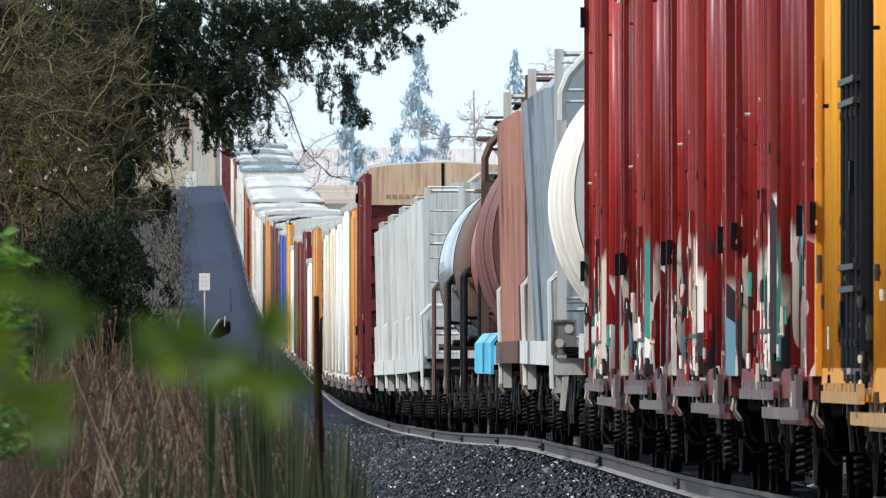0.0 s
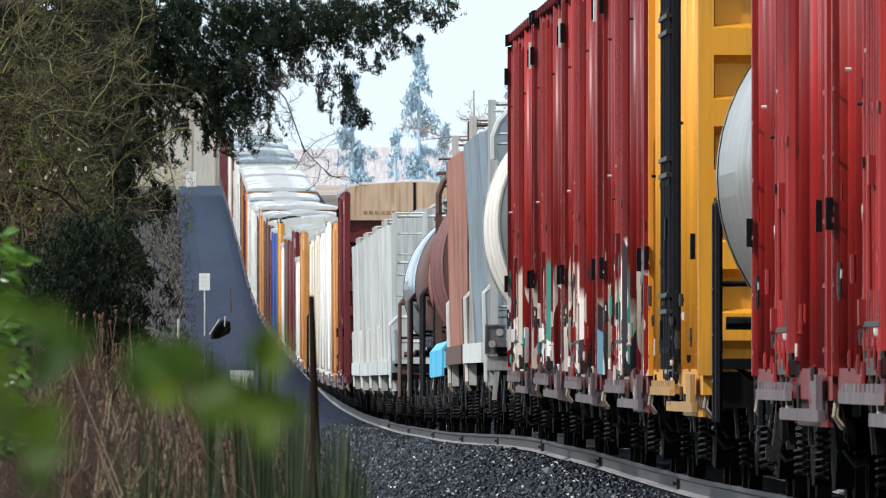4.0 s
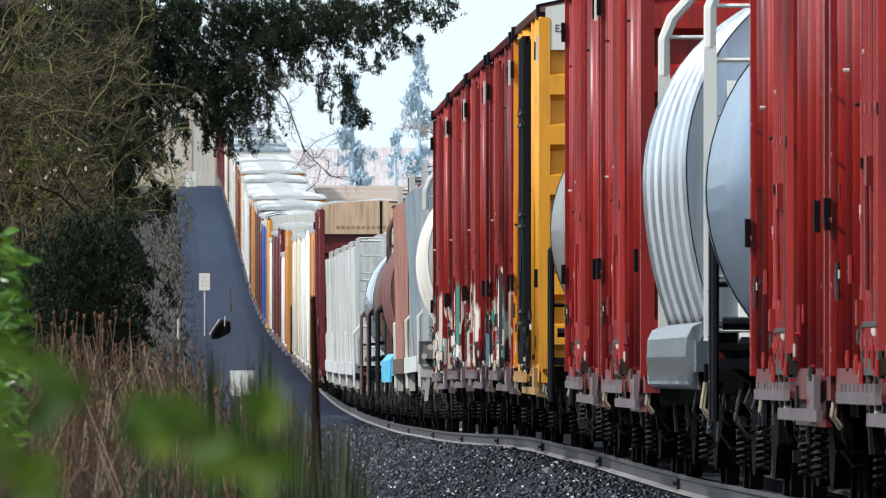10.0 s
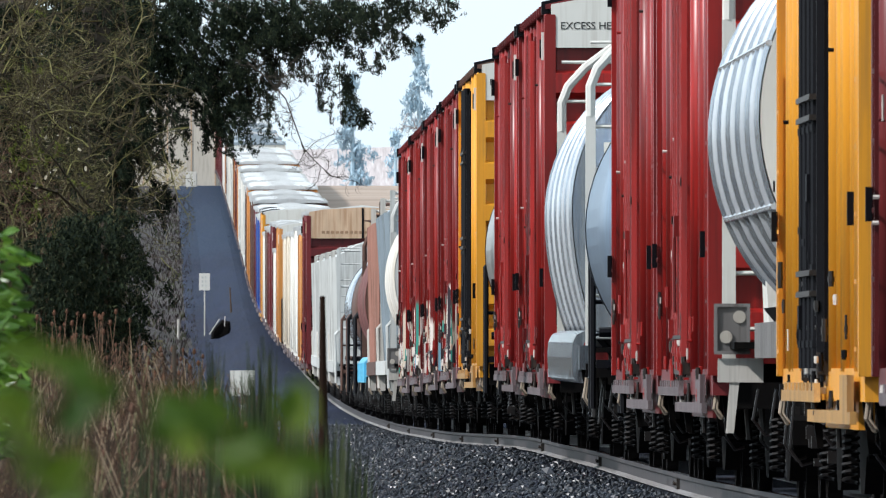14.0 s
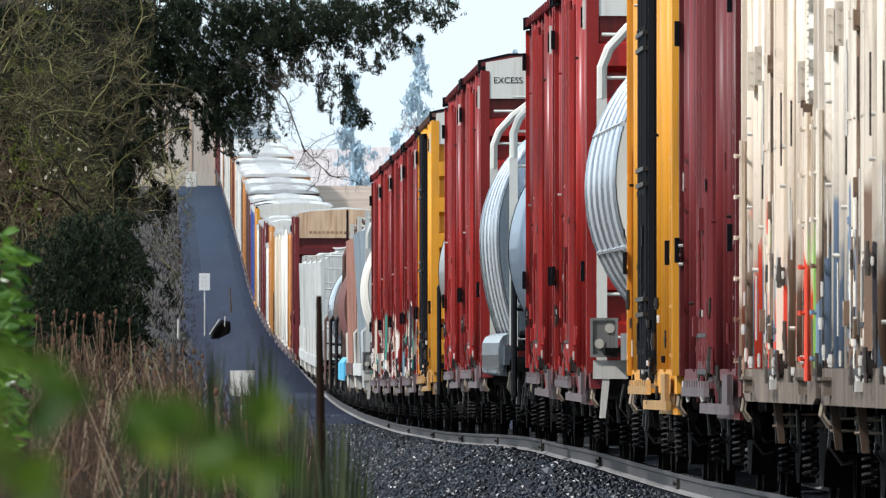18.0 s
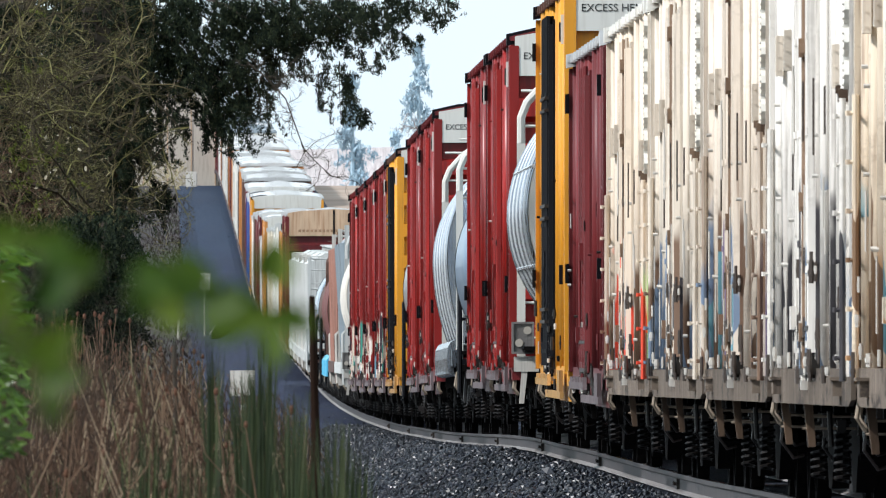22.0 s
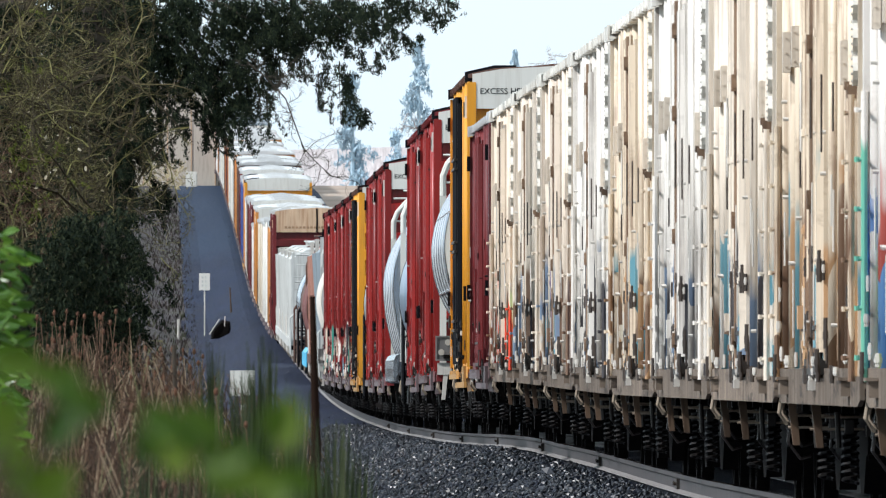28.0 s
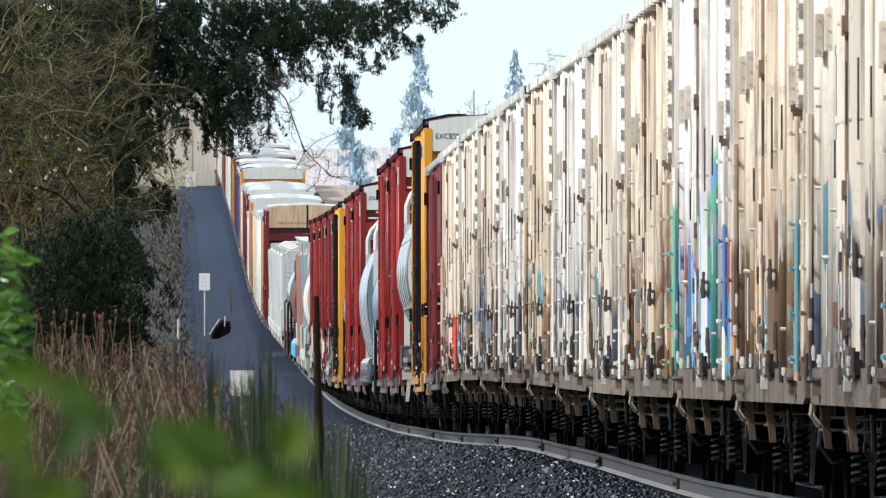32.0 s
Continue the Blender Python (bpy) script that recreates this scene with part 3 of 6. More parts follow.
def boxcar(label, half, H, side, end=None, roof=None, door=None, panel=None, words="", posts=13, rods=None, sill_mat=None, low_ladder=None, plates=True, rod_r=0.02, panel_h=0.48, marks=True, lod=False, scallop=False):
    e = car("boxcar", label, "boxcar")
    end, roof, door = end or side, roof or side, door or side
    W = 1.44
    bm = bmesh.new()
    box(bm, -W, W, -half, half, 0.98, H - 0.22)
    part("body", bm, side, e)
    # roof: shallow gable with cross seams and eaves that stand out
    bm = bmesh.new()
    sec = [(-1.56, H - 0.2), (-1.56, H - 0.15), (-1.2, H - 0.07), (0, H), (1.2, H - 0.07), (1.56, H - 0.15), (1.56, H - 0.2)]
    loft(bm, [[(x, y, z) for x, z in sec] for y in (-half - 0.06, half + 0.06)])
    n = 13
    for i in range(n):
        y = -half + 0.25 + i * (2 * half - 0.5) / (n - 1)
        loft(bm, [[(-1.58, y + k, H - 0.22), (-1.58, y + k, H - 0.13), (0, y + k, H + 0.035), (1.58, y + k, H - 0.13), (1.58, y + k, H - 0.22)] for k in (-0.05, 0.05)])
    part("roof", bm, roof, e)
    for s in (-1, 1):
        bm = bmesh.new()
        loft(bm, [[(-1.6, y, H - 0.26), (-1.6, y, H - 0.12), (-1.2, y, H - 0.03), (-0.9, y, H - 0.03), (-0.9, y, H - 0.1)] for y in (s * (half - 0.3), s * (half + 0.03))])
        part("roof_corner", bm, BLACKP if side in (RED, RED_TAG, YEL) else roof, e)
    # side posts
    bm = bmesh.new()
    proud, broad = (0.085, 0.075) if plates else (0.055, 0.045)
    loft(bm, [[(-0.02 - proud * math.sin(math.pi * q / 9), -broad * math.cos(math.pi * q / 9), z) for q in range(10)] for z in (0.98, H - 0.2)])
    pm = mesh_of(bm, side, "side_post", True)
    dw = 1.55
    for s in (-1, 1):
        for i in range(posts):
            y = dw + 0.35 + (half - dw - 0.55) * i / (posts - 1)
            for k in (-1, 1):
                place("side_post", pm, e, (s * (W + (0.0 if plates else 0.03) - ((0.0, 0.035, 0.015, 0.028, 0.008)[(i + (k > 0)) % 5] if not lod else 0.0)), k * y, 0), rot=(0, 0, 0 if s < 0 else math.pi))
    # corner posts and sills
    bm = bmesh.new()
    box(bm, -0.06, 0.06, -0.1, 0.1, 0.95, H - 0.26)
    bmesh.ops.bevel(bm, geom=bm.edges[:], offset=0.02, segments=1)
    cm = mesh_of(bm, side, "corner_post")
    for s in (-1, 1):
        for k in (-1, 1):
            place("corner_post", cm, e, (s * 1.51, k * half, 0))
    bm = bmesh.new()
    for s in (-1, 1):
        low = 0.8 if plates else 0.88
        loft(bm, [[(s * 1.4, y, low), (s * 1.53, y, low), (s * 1.53, y, 1.0), (s * 1.4, y, 1.0)] for y in (-half, half)])
        if plates:
            loft(bm, [[(s * 1.3, y, 0.62), (s * 1.4, y, 0.62), (s * 1.4, y, 0.8), (s * 1.3, y, 0.8)] for y in (-3.2, 3.2)])
    part("side_sill", bm, sill_mat or side, e)
    if not plates:
        # deep skirt plates with cut corners
        for s in (-1, 1):
            for a, b, low, x in ((-half + 0.05, half - 0.05, 0.77, 1.555),):
                bm = bmesh.new()
                loft(bm, [[(s * q, a, 1.0), (s * q, a, low + 0.04), (s * q, a + (b - a) * 0.03, low), (s * q, b - (b - a) * 0.03, low), (s * q, b, low + 0.04), (s * q, b, 1.0)] for q in (x - 0.03, x)])
                part("skirt_plate", bm, sill_mat if a < -3 else SILLM, e)
    bm = bmesh.new()
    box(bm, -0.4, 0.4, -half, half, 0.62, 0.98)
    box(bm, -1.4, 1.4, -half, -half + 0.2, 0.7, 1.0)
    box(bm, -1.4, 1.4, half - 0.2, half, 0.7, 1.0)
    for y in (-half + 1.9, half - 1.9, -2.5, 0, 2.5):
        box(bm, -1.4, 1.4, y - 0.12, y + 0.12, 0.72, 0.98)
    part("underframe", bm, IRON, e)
    bm = bmesh.new()
    loft(bm, [[(-0.04, -0.1, 0.8), (0.02, -0.1, 0.8), (0.02, 0.1, 0.8), (-0.04, 0.1, 0.8)], [(0.0, -0.04, 0.48), (0.045, -0.04, 0.48), (0.045, 0.05, 0.48), (0.0, 0.05, 0.48)]])
    rm = mesh_of(bm, RUST if not plates else IRON, "bracket")
    rm2 = rm.copy()
    rm2.materials[0] = IRON
    for s in (-1, 1):
        for q, y in enumerate(() if lod else (-half + 0.9, half - 3.2) if not plates else (-half + 0.9, -half + 3.2, half - 3.2)):
            place("bracket", rm2 if plates else rm, e, (s * 1.4, y, 0), rot=(0, 0, 0 if s < 0 else math.pi))
    if plates:
        bm = bmesh.new()
        y0, y1 = -half + 0.3, 0.3
        loft(bm, [[(x, y0, 0.665), (x, y1, 0.665), (x, y1, 0.74), (x, y0 + 1.9, 0.745), (x, y0 + 1.9, 0.96), (x, y0 + 0.5, 0.96), (x, y0 + 0.5, 0.74), (x, y0, 0.74)] for x in (-0.02, 0.02)])
        plate_mat = WORNYEL if side is YEL else LGREY
        jm = mesh_of(bm, plate_mat, "jacking_plate")
        bm = bmesh.new()
        teeth = [(-1.75, 0.79)]
        for q in range(9):
            y = -1.7 + q * 0.75
            teeth += [(y, 0.86), (y + 0.02, 0.91), (y + 0.3, 0.91), (y + 0.32, 0.86)]
        teeth += [(5.2, 0.86), (5.2, 0.79)]
        loft(bm, [[(x, y, z) for y, z in teeth] for x in (-0.02, 0.02)])
        dm = mesh_of(bm, plate_mat, "door_track")
        for s in (-1, 1):
            place("jacking_plate", jm, e, (s * 1.59, 0, 0), "scuffed jacking plate")
            place("door_track", dm, e, (s * 1.61, 0, 0), "scuffed door track")
    # doors with their locking rods
    for s in (-1, 1):
        bm = bmesh.new()
        box(bm, s * 1.5 - 0.06, s * 1.5 + 0.06, -dw, dw, 1.05, H - 0.4)
        d = part("door", bm, door, e)
        bm = bmesh.new()
        loft(bm, [[(s * x, -0.05, z), (s * x, 0.05, z), (s * (x + 0.05), 0.03, z), (s * (x + 0.05), -0.03, z)] for x, z in ((1.555, 1.1), (1.555, H - 0.45))])
        dr = mesh_of(bm, door, "door_rib")
        for q in () if lod else (-1.45, -0.85, 0.05, 0.85, 1.45):
            place("door_rib", dr, d, (0, q, 0))
        for q in () if lod else (-1.25, -0.45, 0.45, 1.25):
            bm = bmesh.new()
            main = not plates and q == -0.45
            rod(bm, (s * 1.59, q, 1.0), (s * 1.59, q, H - 0.36), 0.026 if main else rod_r * (1 if plates else 0.8), 8)
            if main:
                for z in (1.23, 2.06, 3.04, 3.7):
                    box(bm, s * 1.59 - 0.045, s * 1.59 + 0.045, q - 0.09, q + 0.05, z - 0.06, z + 0.06)
                    box(bm, s * 1.6 - 0.03, s * 1.6 + 0.03, q - 0.12, q - 0.09, z - 0.035, z + 0.03)
            for z in (1.15, 1.75 + 0.1 * q, 2.5, H - 1.2):
                rod(bm, (s * 1.59, q, z - 0.02), (s * 1.59, q, z + 0.025), rod_r + 0.008, 6)
            if q == -0.45 and plates:
                box(bm, s * 1.6 - 0.04, s * 1.6 + 0.035, q - 0.12, q + 0.12, 2.05, 2.22)
                tube(bm, [(s * 1.63, q, 1.45), (s * 1.635, q, 2.05)], 0.014)
            if q == 1.25:
                box(bm, s * 1.6 - 0.04, s * 1.6 + 0.03, q - 0.12, q + 0.12, 1.25, 1.4)
            part("lock_rod", bm, (RODRUST if main else side) if not plates else rods or door, d)
    if rods is BLACKP:
        for z in (1.45, 2.55, 3.7):
            for k in (0.0, 0.13):
                bm = bmesh.new()
                box(bm, -1.65, -1.5, -1.4, 1.4, z + k, z + k + 0.035)
                bmesh.ops.bevel(bm, geom=bm.edges[:], offset=0.01, segments=1)
                part("rod_guide", bm, HARD, e)
    # sooty lock gear across the foot of each door
    for s in () if lod else (-1, 1):
        bm = bmesh.new()
        for z0, z1, x in ((0.96, 1.06, 1.6), (1.1, 1.2, 1.585), (1.24, 1.27, 1.61)):
            box(bm, min(s * 1.5, s * x), max(s * 1.5, s * x), -1.45, 1.45, z0, z1)
        for q in (-1.3, -0.6, 0.6, 1.3):
            rod(bm, (s * 1.58, q, 0.94), (s * 1.58, q, 1.3), 0.022, 6)
        part("lock_gear", bm, HARD, e, "sooty lock gear at the foot of the door")
        bm = bmesh.new()
        for q in range(5):
            rod(bm, (s * (1.5 + 0.025 * q), -1.47, 1.255), (s * (1.5 + 0.025 * q), -1.45, 1.255), 0.006, 6)
        part("bolt_row", bm, GRAB, e)
    # latches, hinges and handles along the bottom of the door
    hw = random.Random(int(H * 100) + posts)
    for s in () if lod else (-1, 1):
        for mat_, cnt in ((GRIME, 26), (GRAB, 16)) if not plates else ((rods or door, 14), (HARD, 18), (GRAB, 5)):
            bm = bmesh.new()
            for q in range(cnt):
                y, z = hw.uniform(-half + 0.5, half - 0.5) if q % 2 else hw.uniform(-1.7, 1.7), (0.74 if plates else 0.9) + 0.8 * hw.random() ** 1.6
                hgt, r, x = hw.uniform(0.04, 0.2) * (0.5 if mat_ is GRAB else 1), hw.uniform(0.008, 0.02), s * hw.uniform(1.565, 1.615)
                rod(bm, (x, y, z), (x, y, z + hgt), r, 6)
                rod(bm, (x, y, z + hgt * 0.3), (x, y, z + hgt * 0.3 + hw.uniform(0.02, 0.05)), r * hw.uniform(1.1, 1.35), 6)
                if q % 4 == 0:
                    box(bm, s * 1.55, s * 1.57 + s * hw.uniform(0.01, 0.045), y - 0.06, y + 0.06, z - 0.04, z - 0.04 + hw.uniform(0.02, 0.09))
            for q in range(2 if plates else 4 if mat_ is GRIME else 9):
                y, z = hw.uniform(-1.6, 1.6) if q % 2 else hw.uniform(-half + 0.5, half - 0.5), hw.uniform(1.1, 2.6)
                rod(bm, (s * 1.61, y, z), (s * 1.61, y, z + (hw.uniform(0.05, 0.15) if plates else hw.uniform(0.15, 0.6))), 0.007, 5)
            for q in range(2 if plates else 0 if mat_ is GRIME else 12):
                y, z = hw.uniform(-half + 0.5, half - 0.5), hw.uniform(1.1, H - 0.7)
                rod(bm, (s * 1.575, y, z), (s * 1.612, y, z), 0.013, 6)
            tagged(part("door_hardware", bm, mat_, e, "grimy latches and handles"), kind="stuff")
    # ladders: low ones on the sides, tall ones on the ends
    if not plates:
        bm = bmesh.new()
        rod(bm, (-0.025, -0.2, 0.92), (-0.025, -0.2, 2.62), 0.02, 8)
        rod(bm, (-0.005, 0.2, 0.92), (-0.005, 0.2, 2.62), 0.02, 8)
        for q in range(6):
            rod(bm, (-0.025, -0.2, 1.06 + q * 0.29), (-0.07, -0.2, 1.06 + q * 0.29), 0.013, 7)
            rod(bm, (-0.07, -0.2, 1.045 + q * 0.29), (-0.07, -0.2, 1.075 + q * 0.29), 0.016, 7)
            rod(bm, (-0.02, -0.2, 1.06 + q * 0.29), (-0.005, 0.2, 1.06 + q * 0.29), 0.012, 6)
        lm2 = mesh_of(bm, side, "ladder")
        bm = bmesh.new()
        box(bm, -0.045, 0.02, -0.1, 0.1, 2.6, 2.68)
        box(bm, -0.06, -0.03, -0.06, 0.06, 2.65, 2.7)
        bmesh.ops.bevel(bm, geom=bm.edges[:], offset=0.01, segments=1)
        lb = mesh_of(bm, RUST, "ladder_bracket")
        for s in (-1, 1):
            for k in (-1, 1):
                o = place("ladder", lm2, e, (s * (1.58 if k < 0 else 1.555), k * (half - 0.3), 0), rot=(0, 0, 0 if s < 0 else math.pi))
                if k < 0:
                    place("ladder_bracket", lb, o, (0, 0, 0), "rusty bracket")
    lm = ladder_mesh(1.0, low_ladder or 3.1, side)
    for s in (-1, 1) if plates else ():
        for k in (-1,) if lod else (-1, 1):
            place("ladder", lm, e, (s * 1.575, k * (half - 0.35), 0), rot=(0, 0, 0 if s < 0 else math.pi))
    # ends: stacked horizontal corrugations
    for k in (-1, 1):
        bm = bmesh.new()
        y = k * half
        top = H - 0.2 - panel_h if panel else H - 0.4
        nr = 6
        for i in range(nr):
            z0 = 1.1 + i * (top - 1.1) / nr
            hgt = (top - 1.1) / nr
            loft(bm, [[(x, y, z0 + 0.1 * hgt), (x, y + k * 0.11, z0 + 0.22 * hgt), (x, y + k * 0.11, z0 + 0.6 * hgt), (x, y, z0 + 0.66 * hgt), (x, y - k * 0.02, z0 + 0.4 * hgt)] for x in (-1.45, 1.45)])
        part("end_corrugation", bm, end, e)
    if panel:
        bm = bmesh.new()
        zb = H - 0.14 - panel_h
        loft(bm, [[(-1.5, y, zb), (1.5, y, zb), (1.5, y, H - 0.15), (1.1, y, H - 0.08), (0, y, H - 0.02), (-1.1, y, H - 0.08), (-1.5, y, H - 0.15)] for y in (-half - 0.09, -half - 0.06)])
        box(bm, -1.6, -1.575, -half + 0.1, -half + 0.35, H - 0.75, H - 0.45)
        p = part("end_panel", bm, panel, e, "white painted warning panel")
        if words == "bars":
            bm = bmesh.new()
            for i in range(12):
                box(bm, -1.15 + i * 0.13, -1.06 + i * 0.13, -half - 0.096, -half - 0.09, H - 0.76, H - 0.68)
            part("lettering", bm, TANBAR, p)
            bm = bmesh.new()
            box(bm, -0.03, 0.03, -half - 0.1, -half - 0.09, zb, H - 0.04)
            part("center_bar", bm, BLACKP, p)
        elif words:
            lettering(words, 0.115, p, (-1.4, -half - 0.093, H - 0.42))
    if not plates:
        bm = bmesh.new()
        box(bm, -0.03, 0.02, -0.08, 0.08, 0, 0.27)
        bmesh.ops.bevel(bm, geom=bm.edges[:], offset=0.008, segments=1)
        for z in (0.04, 0.13, 0.23):
            rod(bm, (-0.012, -0.09, z), (-0.012, -0.075, z), 0.006, 6)
        qm = mesh_of(bm, HINGE, "hinge_plate")
        for y, z in ((half - 1.9, 2.85), (half - 3.4, 2.95), (-half + 3.0, 2.8)):
            place("hinge_plate", qm, e, (-1.55, y + hw.uniform(-0.4, 0.4), z + hw.uniform(-0.15, 0.25)))
        # thin rods under the floor and jacking pads on the sill
        for y in (-half + 1.4, half - 2.4):
            for z in (0.6, 0.68):
                bm = bmesh.new()
                rod(bm, (-1.42, y, z), (-1.05, y, z), 0.009, 6)
                part("brake_rod", bm, STEP, e)
        bm = bmesh.new()
        box(bm, -0.04, 0.02, -0.2, 0.2, 0.83, 0.93)
        box(bm, -0.06, 0.02, -0.22, 0.22, 0.925, 0.945)
        pm2 = mesh_of(bm, CREAM_S, "jacking_pad")
        for y in (-half + 2.0, half - 2.0):
            place("jacking_pad", pm2, e, (-1.57, y, 0))
    if scallop:
        # upper corner sheet with pressed bulges and a row of rivets, a flat ladder plate below it
        top = H - 0.27
        n = 7
        hgt = (top - 2.66) / n
        bm = bmesh.new()
        rows = []
        for q in range(n):
            for f, out in ((0.06, 0.0), (0.25, 0.05), (0.5, 0.075), (0.75, 0.05), (0.94, 0.0)):
                rows.append((2.66 + (q + f) * hgt, out))
        loft(bm, [[(-1.6, -half - out, z), (-1.5, -half - out, z), (-1.5, -half + 0.1, z), (-1.6 + out * 0.15, -half + 0.1, z)] for z, out in rows])
        part("corner_sheet", bm, PANEL, e, "white pressed corner sheet")
        bm = bmesh.new()
        for q in range(30):
            z = 2.7 + q * (top - 2.75) / 29
            rod(bm, (-1.605, -half + 0.12, z), (-1.59, -half + 0.12, z), 0.008, 6)
        tagged(part("rivet_row", bm, GRAB, e), kind="stuff")
        bm = bmesh.new()
        box(bm, -1.585, -1.5, -half - 0.012, -half + 0.03, 0.95, 2.58)
        bmesh.ops.bevel(bm, geom=bm.edges[:], offset=0.008, segments=1)
        part("ladder_plate", bm, side, e, "flat cream plate behind the end ladder")
    if marks and not lod:  # dark patches by the corners
        bm = bmesh.new()
        box(bm, -0.02, 0.02, -0.05, 0.05, -0.1, 0.1)
        km = mesh_of(bm, BLACKP, "dark_patch")
        for z in (1.95, H - 0.62):
            place("dark_patch", km, e, (-1.59, half - 0.1, z))
            place("dark_patch", km, e, (-1.59, -half + 0.8, z))
    for y in (-half + 2.0, half - 2.0):
        add_truck(e, y)
    end_gear(e, half, side)
    return e


def arc_section(y, c, r, cut, n=52, plump=0.0):
    """Round hopper outline: a circle whose lower part is drawn in to the sill."""
    pts = []
    for i in range(n + 1):
        a = math.radians(-50 + 280 * i / n)
        x, z = r * math.cos(a), c + r * math.sin(a)
        if plump and z < c:
            k = min(1, (c - z) / (c - 1.25))
            x += (math.copysign(r - plump * k * k, x) - x) * (1 if k < 1 else 0.6)
        pts.append((x, y, z))
    return pts


def round_hopper(label, half, skin, frame_mat, c=2.72, r=1.6, skirt=None, box_light=False, ribs=12, hi=True, sill_mat=None, plump=0.0):
    e = car("covered_hopper", label, "hopper car")
    b = half - (0.9 if skirt is SKIRT else 1.6)
    bm = bmesh.new()
    loft(bm, [arc_section(y, c, r, 1.2, plump=plump) for y in (-b, -b * 0.33, b * 0.33, b)], False)
    part("body", bm, skin, e, smooth=True)
    for k in (-1, 1):
        bm = bmesh.new()
        loft(bm, [arc_section(k * b - 0.02 + q, c, r - 0.01, 1.2, plump=plump) for q in (0, 0.04)])
        part("bulkhead", bm, skin if skirt is SKIRT else frame_mat, e)
    for i in range(ribs):
        y = -b + 0.05 + i * (2 * b - 0.1) / (ribs - 1)
        bm = bmesh.new()
        loft(bm, [arc_section(y + k, c, r + q, 1.2, plump=plump) for k, q in ((-0.035, 0.0), (-0.028, 0.02), (-0.01, 0.03), (0.01, 0.03), (0.028, 0.02), (0.035, 0.0))], False)
        # every second hoop takes the paler colour as a painted highlight
        part("seam", bm, SEAM if skin is SILVER and i % 2 else skin, e, smooth=True)
    if skin is SILVER and box_light:  # lengthwise welds
        for a in (18, -22):
            bm = bmesh.new()
            x, z = -(r + 0.01) * math.cos(radians(a)), c + (r + 0.01) * math.sin(radians(a))
            rod(bm, (x, -b, z), (x, b, z), 0.026, 6)
            part("weld", bm, SEAM, e)
    # roof hatch trough and running board
    bm = bmesh.new()
    box(bm, -0.45, 0.45, -b, b, c + r - 0.06, c + r + 0.12)
    box(bm, -0.75, 0.75, -half + 0.3, half - 0.3, c + r + 0.2, c + r + 0.24)
    for i in range(9):
        y = -b + i * 2 * b / 8
        box(bm, -0.7, 0.7, y - 0.03, y + 0.03, c + r - 0.05, c + r + 0.21)
    part("running_board", bm, frame_mat, e)
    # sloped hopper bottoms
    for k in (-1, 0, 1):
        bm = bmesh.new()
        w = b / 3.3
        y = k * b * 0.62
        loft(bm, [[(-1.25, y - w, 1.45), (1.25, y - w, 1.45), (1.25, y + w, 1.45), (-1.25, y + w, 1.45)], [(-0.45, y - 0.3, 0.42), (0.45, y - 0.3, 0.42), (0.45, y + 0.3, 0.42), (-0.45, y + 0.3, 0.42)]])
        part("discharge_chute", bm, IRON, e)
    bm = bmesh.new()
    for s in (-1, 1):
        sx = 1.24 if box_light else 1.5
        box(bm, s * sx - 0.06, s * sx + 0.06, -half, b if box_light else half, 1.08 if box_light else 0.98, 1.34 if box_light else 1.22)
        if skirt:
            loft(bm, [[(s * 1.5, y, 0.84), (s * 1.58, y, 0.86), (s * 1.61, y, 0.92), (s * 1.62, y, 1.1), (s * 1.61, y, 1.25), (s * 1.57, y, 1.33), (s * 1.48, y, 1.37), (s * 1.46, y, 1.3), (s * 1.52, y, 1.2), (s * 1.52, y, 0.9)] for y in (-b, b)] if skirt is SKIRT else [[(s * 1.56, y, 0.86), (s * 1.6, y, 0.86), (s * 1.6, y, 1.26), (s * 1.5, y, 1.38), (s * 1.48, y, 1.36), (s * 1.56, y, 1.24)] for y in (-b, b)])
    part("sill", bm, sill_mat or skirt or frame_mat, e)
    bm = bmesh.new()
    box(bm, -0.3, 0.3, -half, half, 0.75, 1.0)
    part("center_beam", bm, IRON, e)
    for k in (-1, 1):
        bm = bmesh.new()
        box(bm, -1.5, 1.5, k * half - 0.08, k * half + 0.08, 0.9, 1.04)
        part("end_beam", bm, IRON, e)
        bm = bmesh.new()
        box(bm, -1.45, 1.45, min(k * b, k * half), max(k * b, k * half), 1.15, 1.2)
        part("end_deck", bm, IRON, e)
    if skirt:
        bm = bmesh.new()
        loft(bm, [[(-0.014, -0.03, z), (-0.014, 0.03, z), (0.005, 0.05, z), (0.005, -0.05, z)] for z in (0.88, 1.25)])
        km = mesh_of(bm, skirt, "skirt_rib")
        for i in range(13):
            place("skirt_rib", km, e, (-1.6, -b + 0.3 + i * (2 * b - 0.6) / 12, 0))
    # end frames with ladders and slope sheet
    for k in (-1, 1):
        bm = bmesh.new()
        loft(bm, [[(-1.3, k * (b + 0.01), c + 0.6), (1.3, k * (b + 0.01), c + 0.6), (1.3, k * (b + 0.02), c + 0.65), (-1.3, k * (b + 0.02), c + 0.65)],
                  [(-1.2, k * (b - 0.5), 1.2), (1.2, k * (b - 0.5), 1.2), (1.2, k * (half - 0.6), 1.25), (-1.2, k * (half - 0.6), 1.25)]])
        part("slope_sheet", bm, frame_mat, e)
        bm = bmesh.new()
        for x in (-1.45, -0.9, 0.9, 1.45):
            box(bm, x - 0.05, x + 0.05, k * (half - 0.1) - 0.04, k * (half - 0.1) + 0.04, 1.0, c + 1.3 if abs(x) < 1 else c + 0.9)
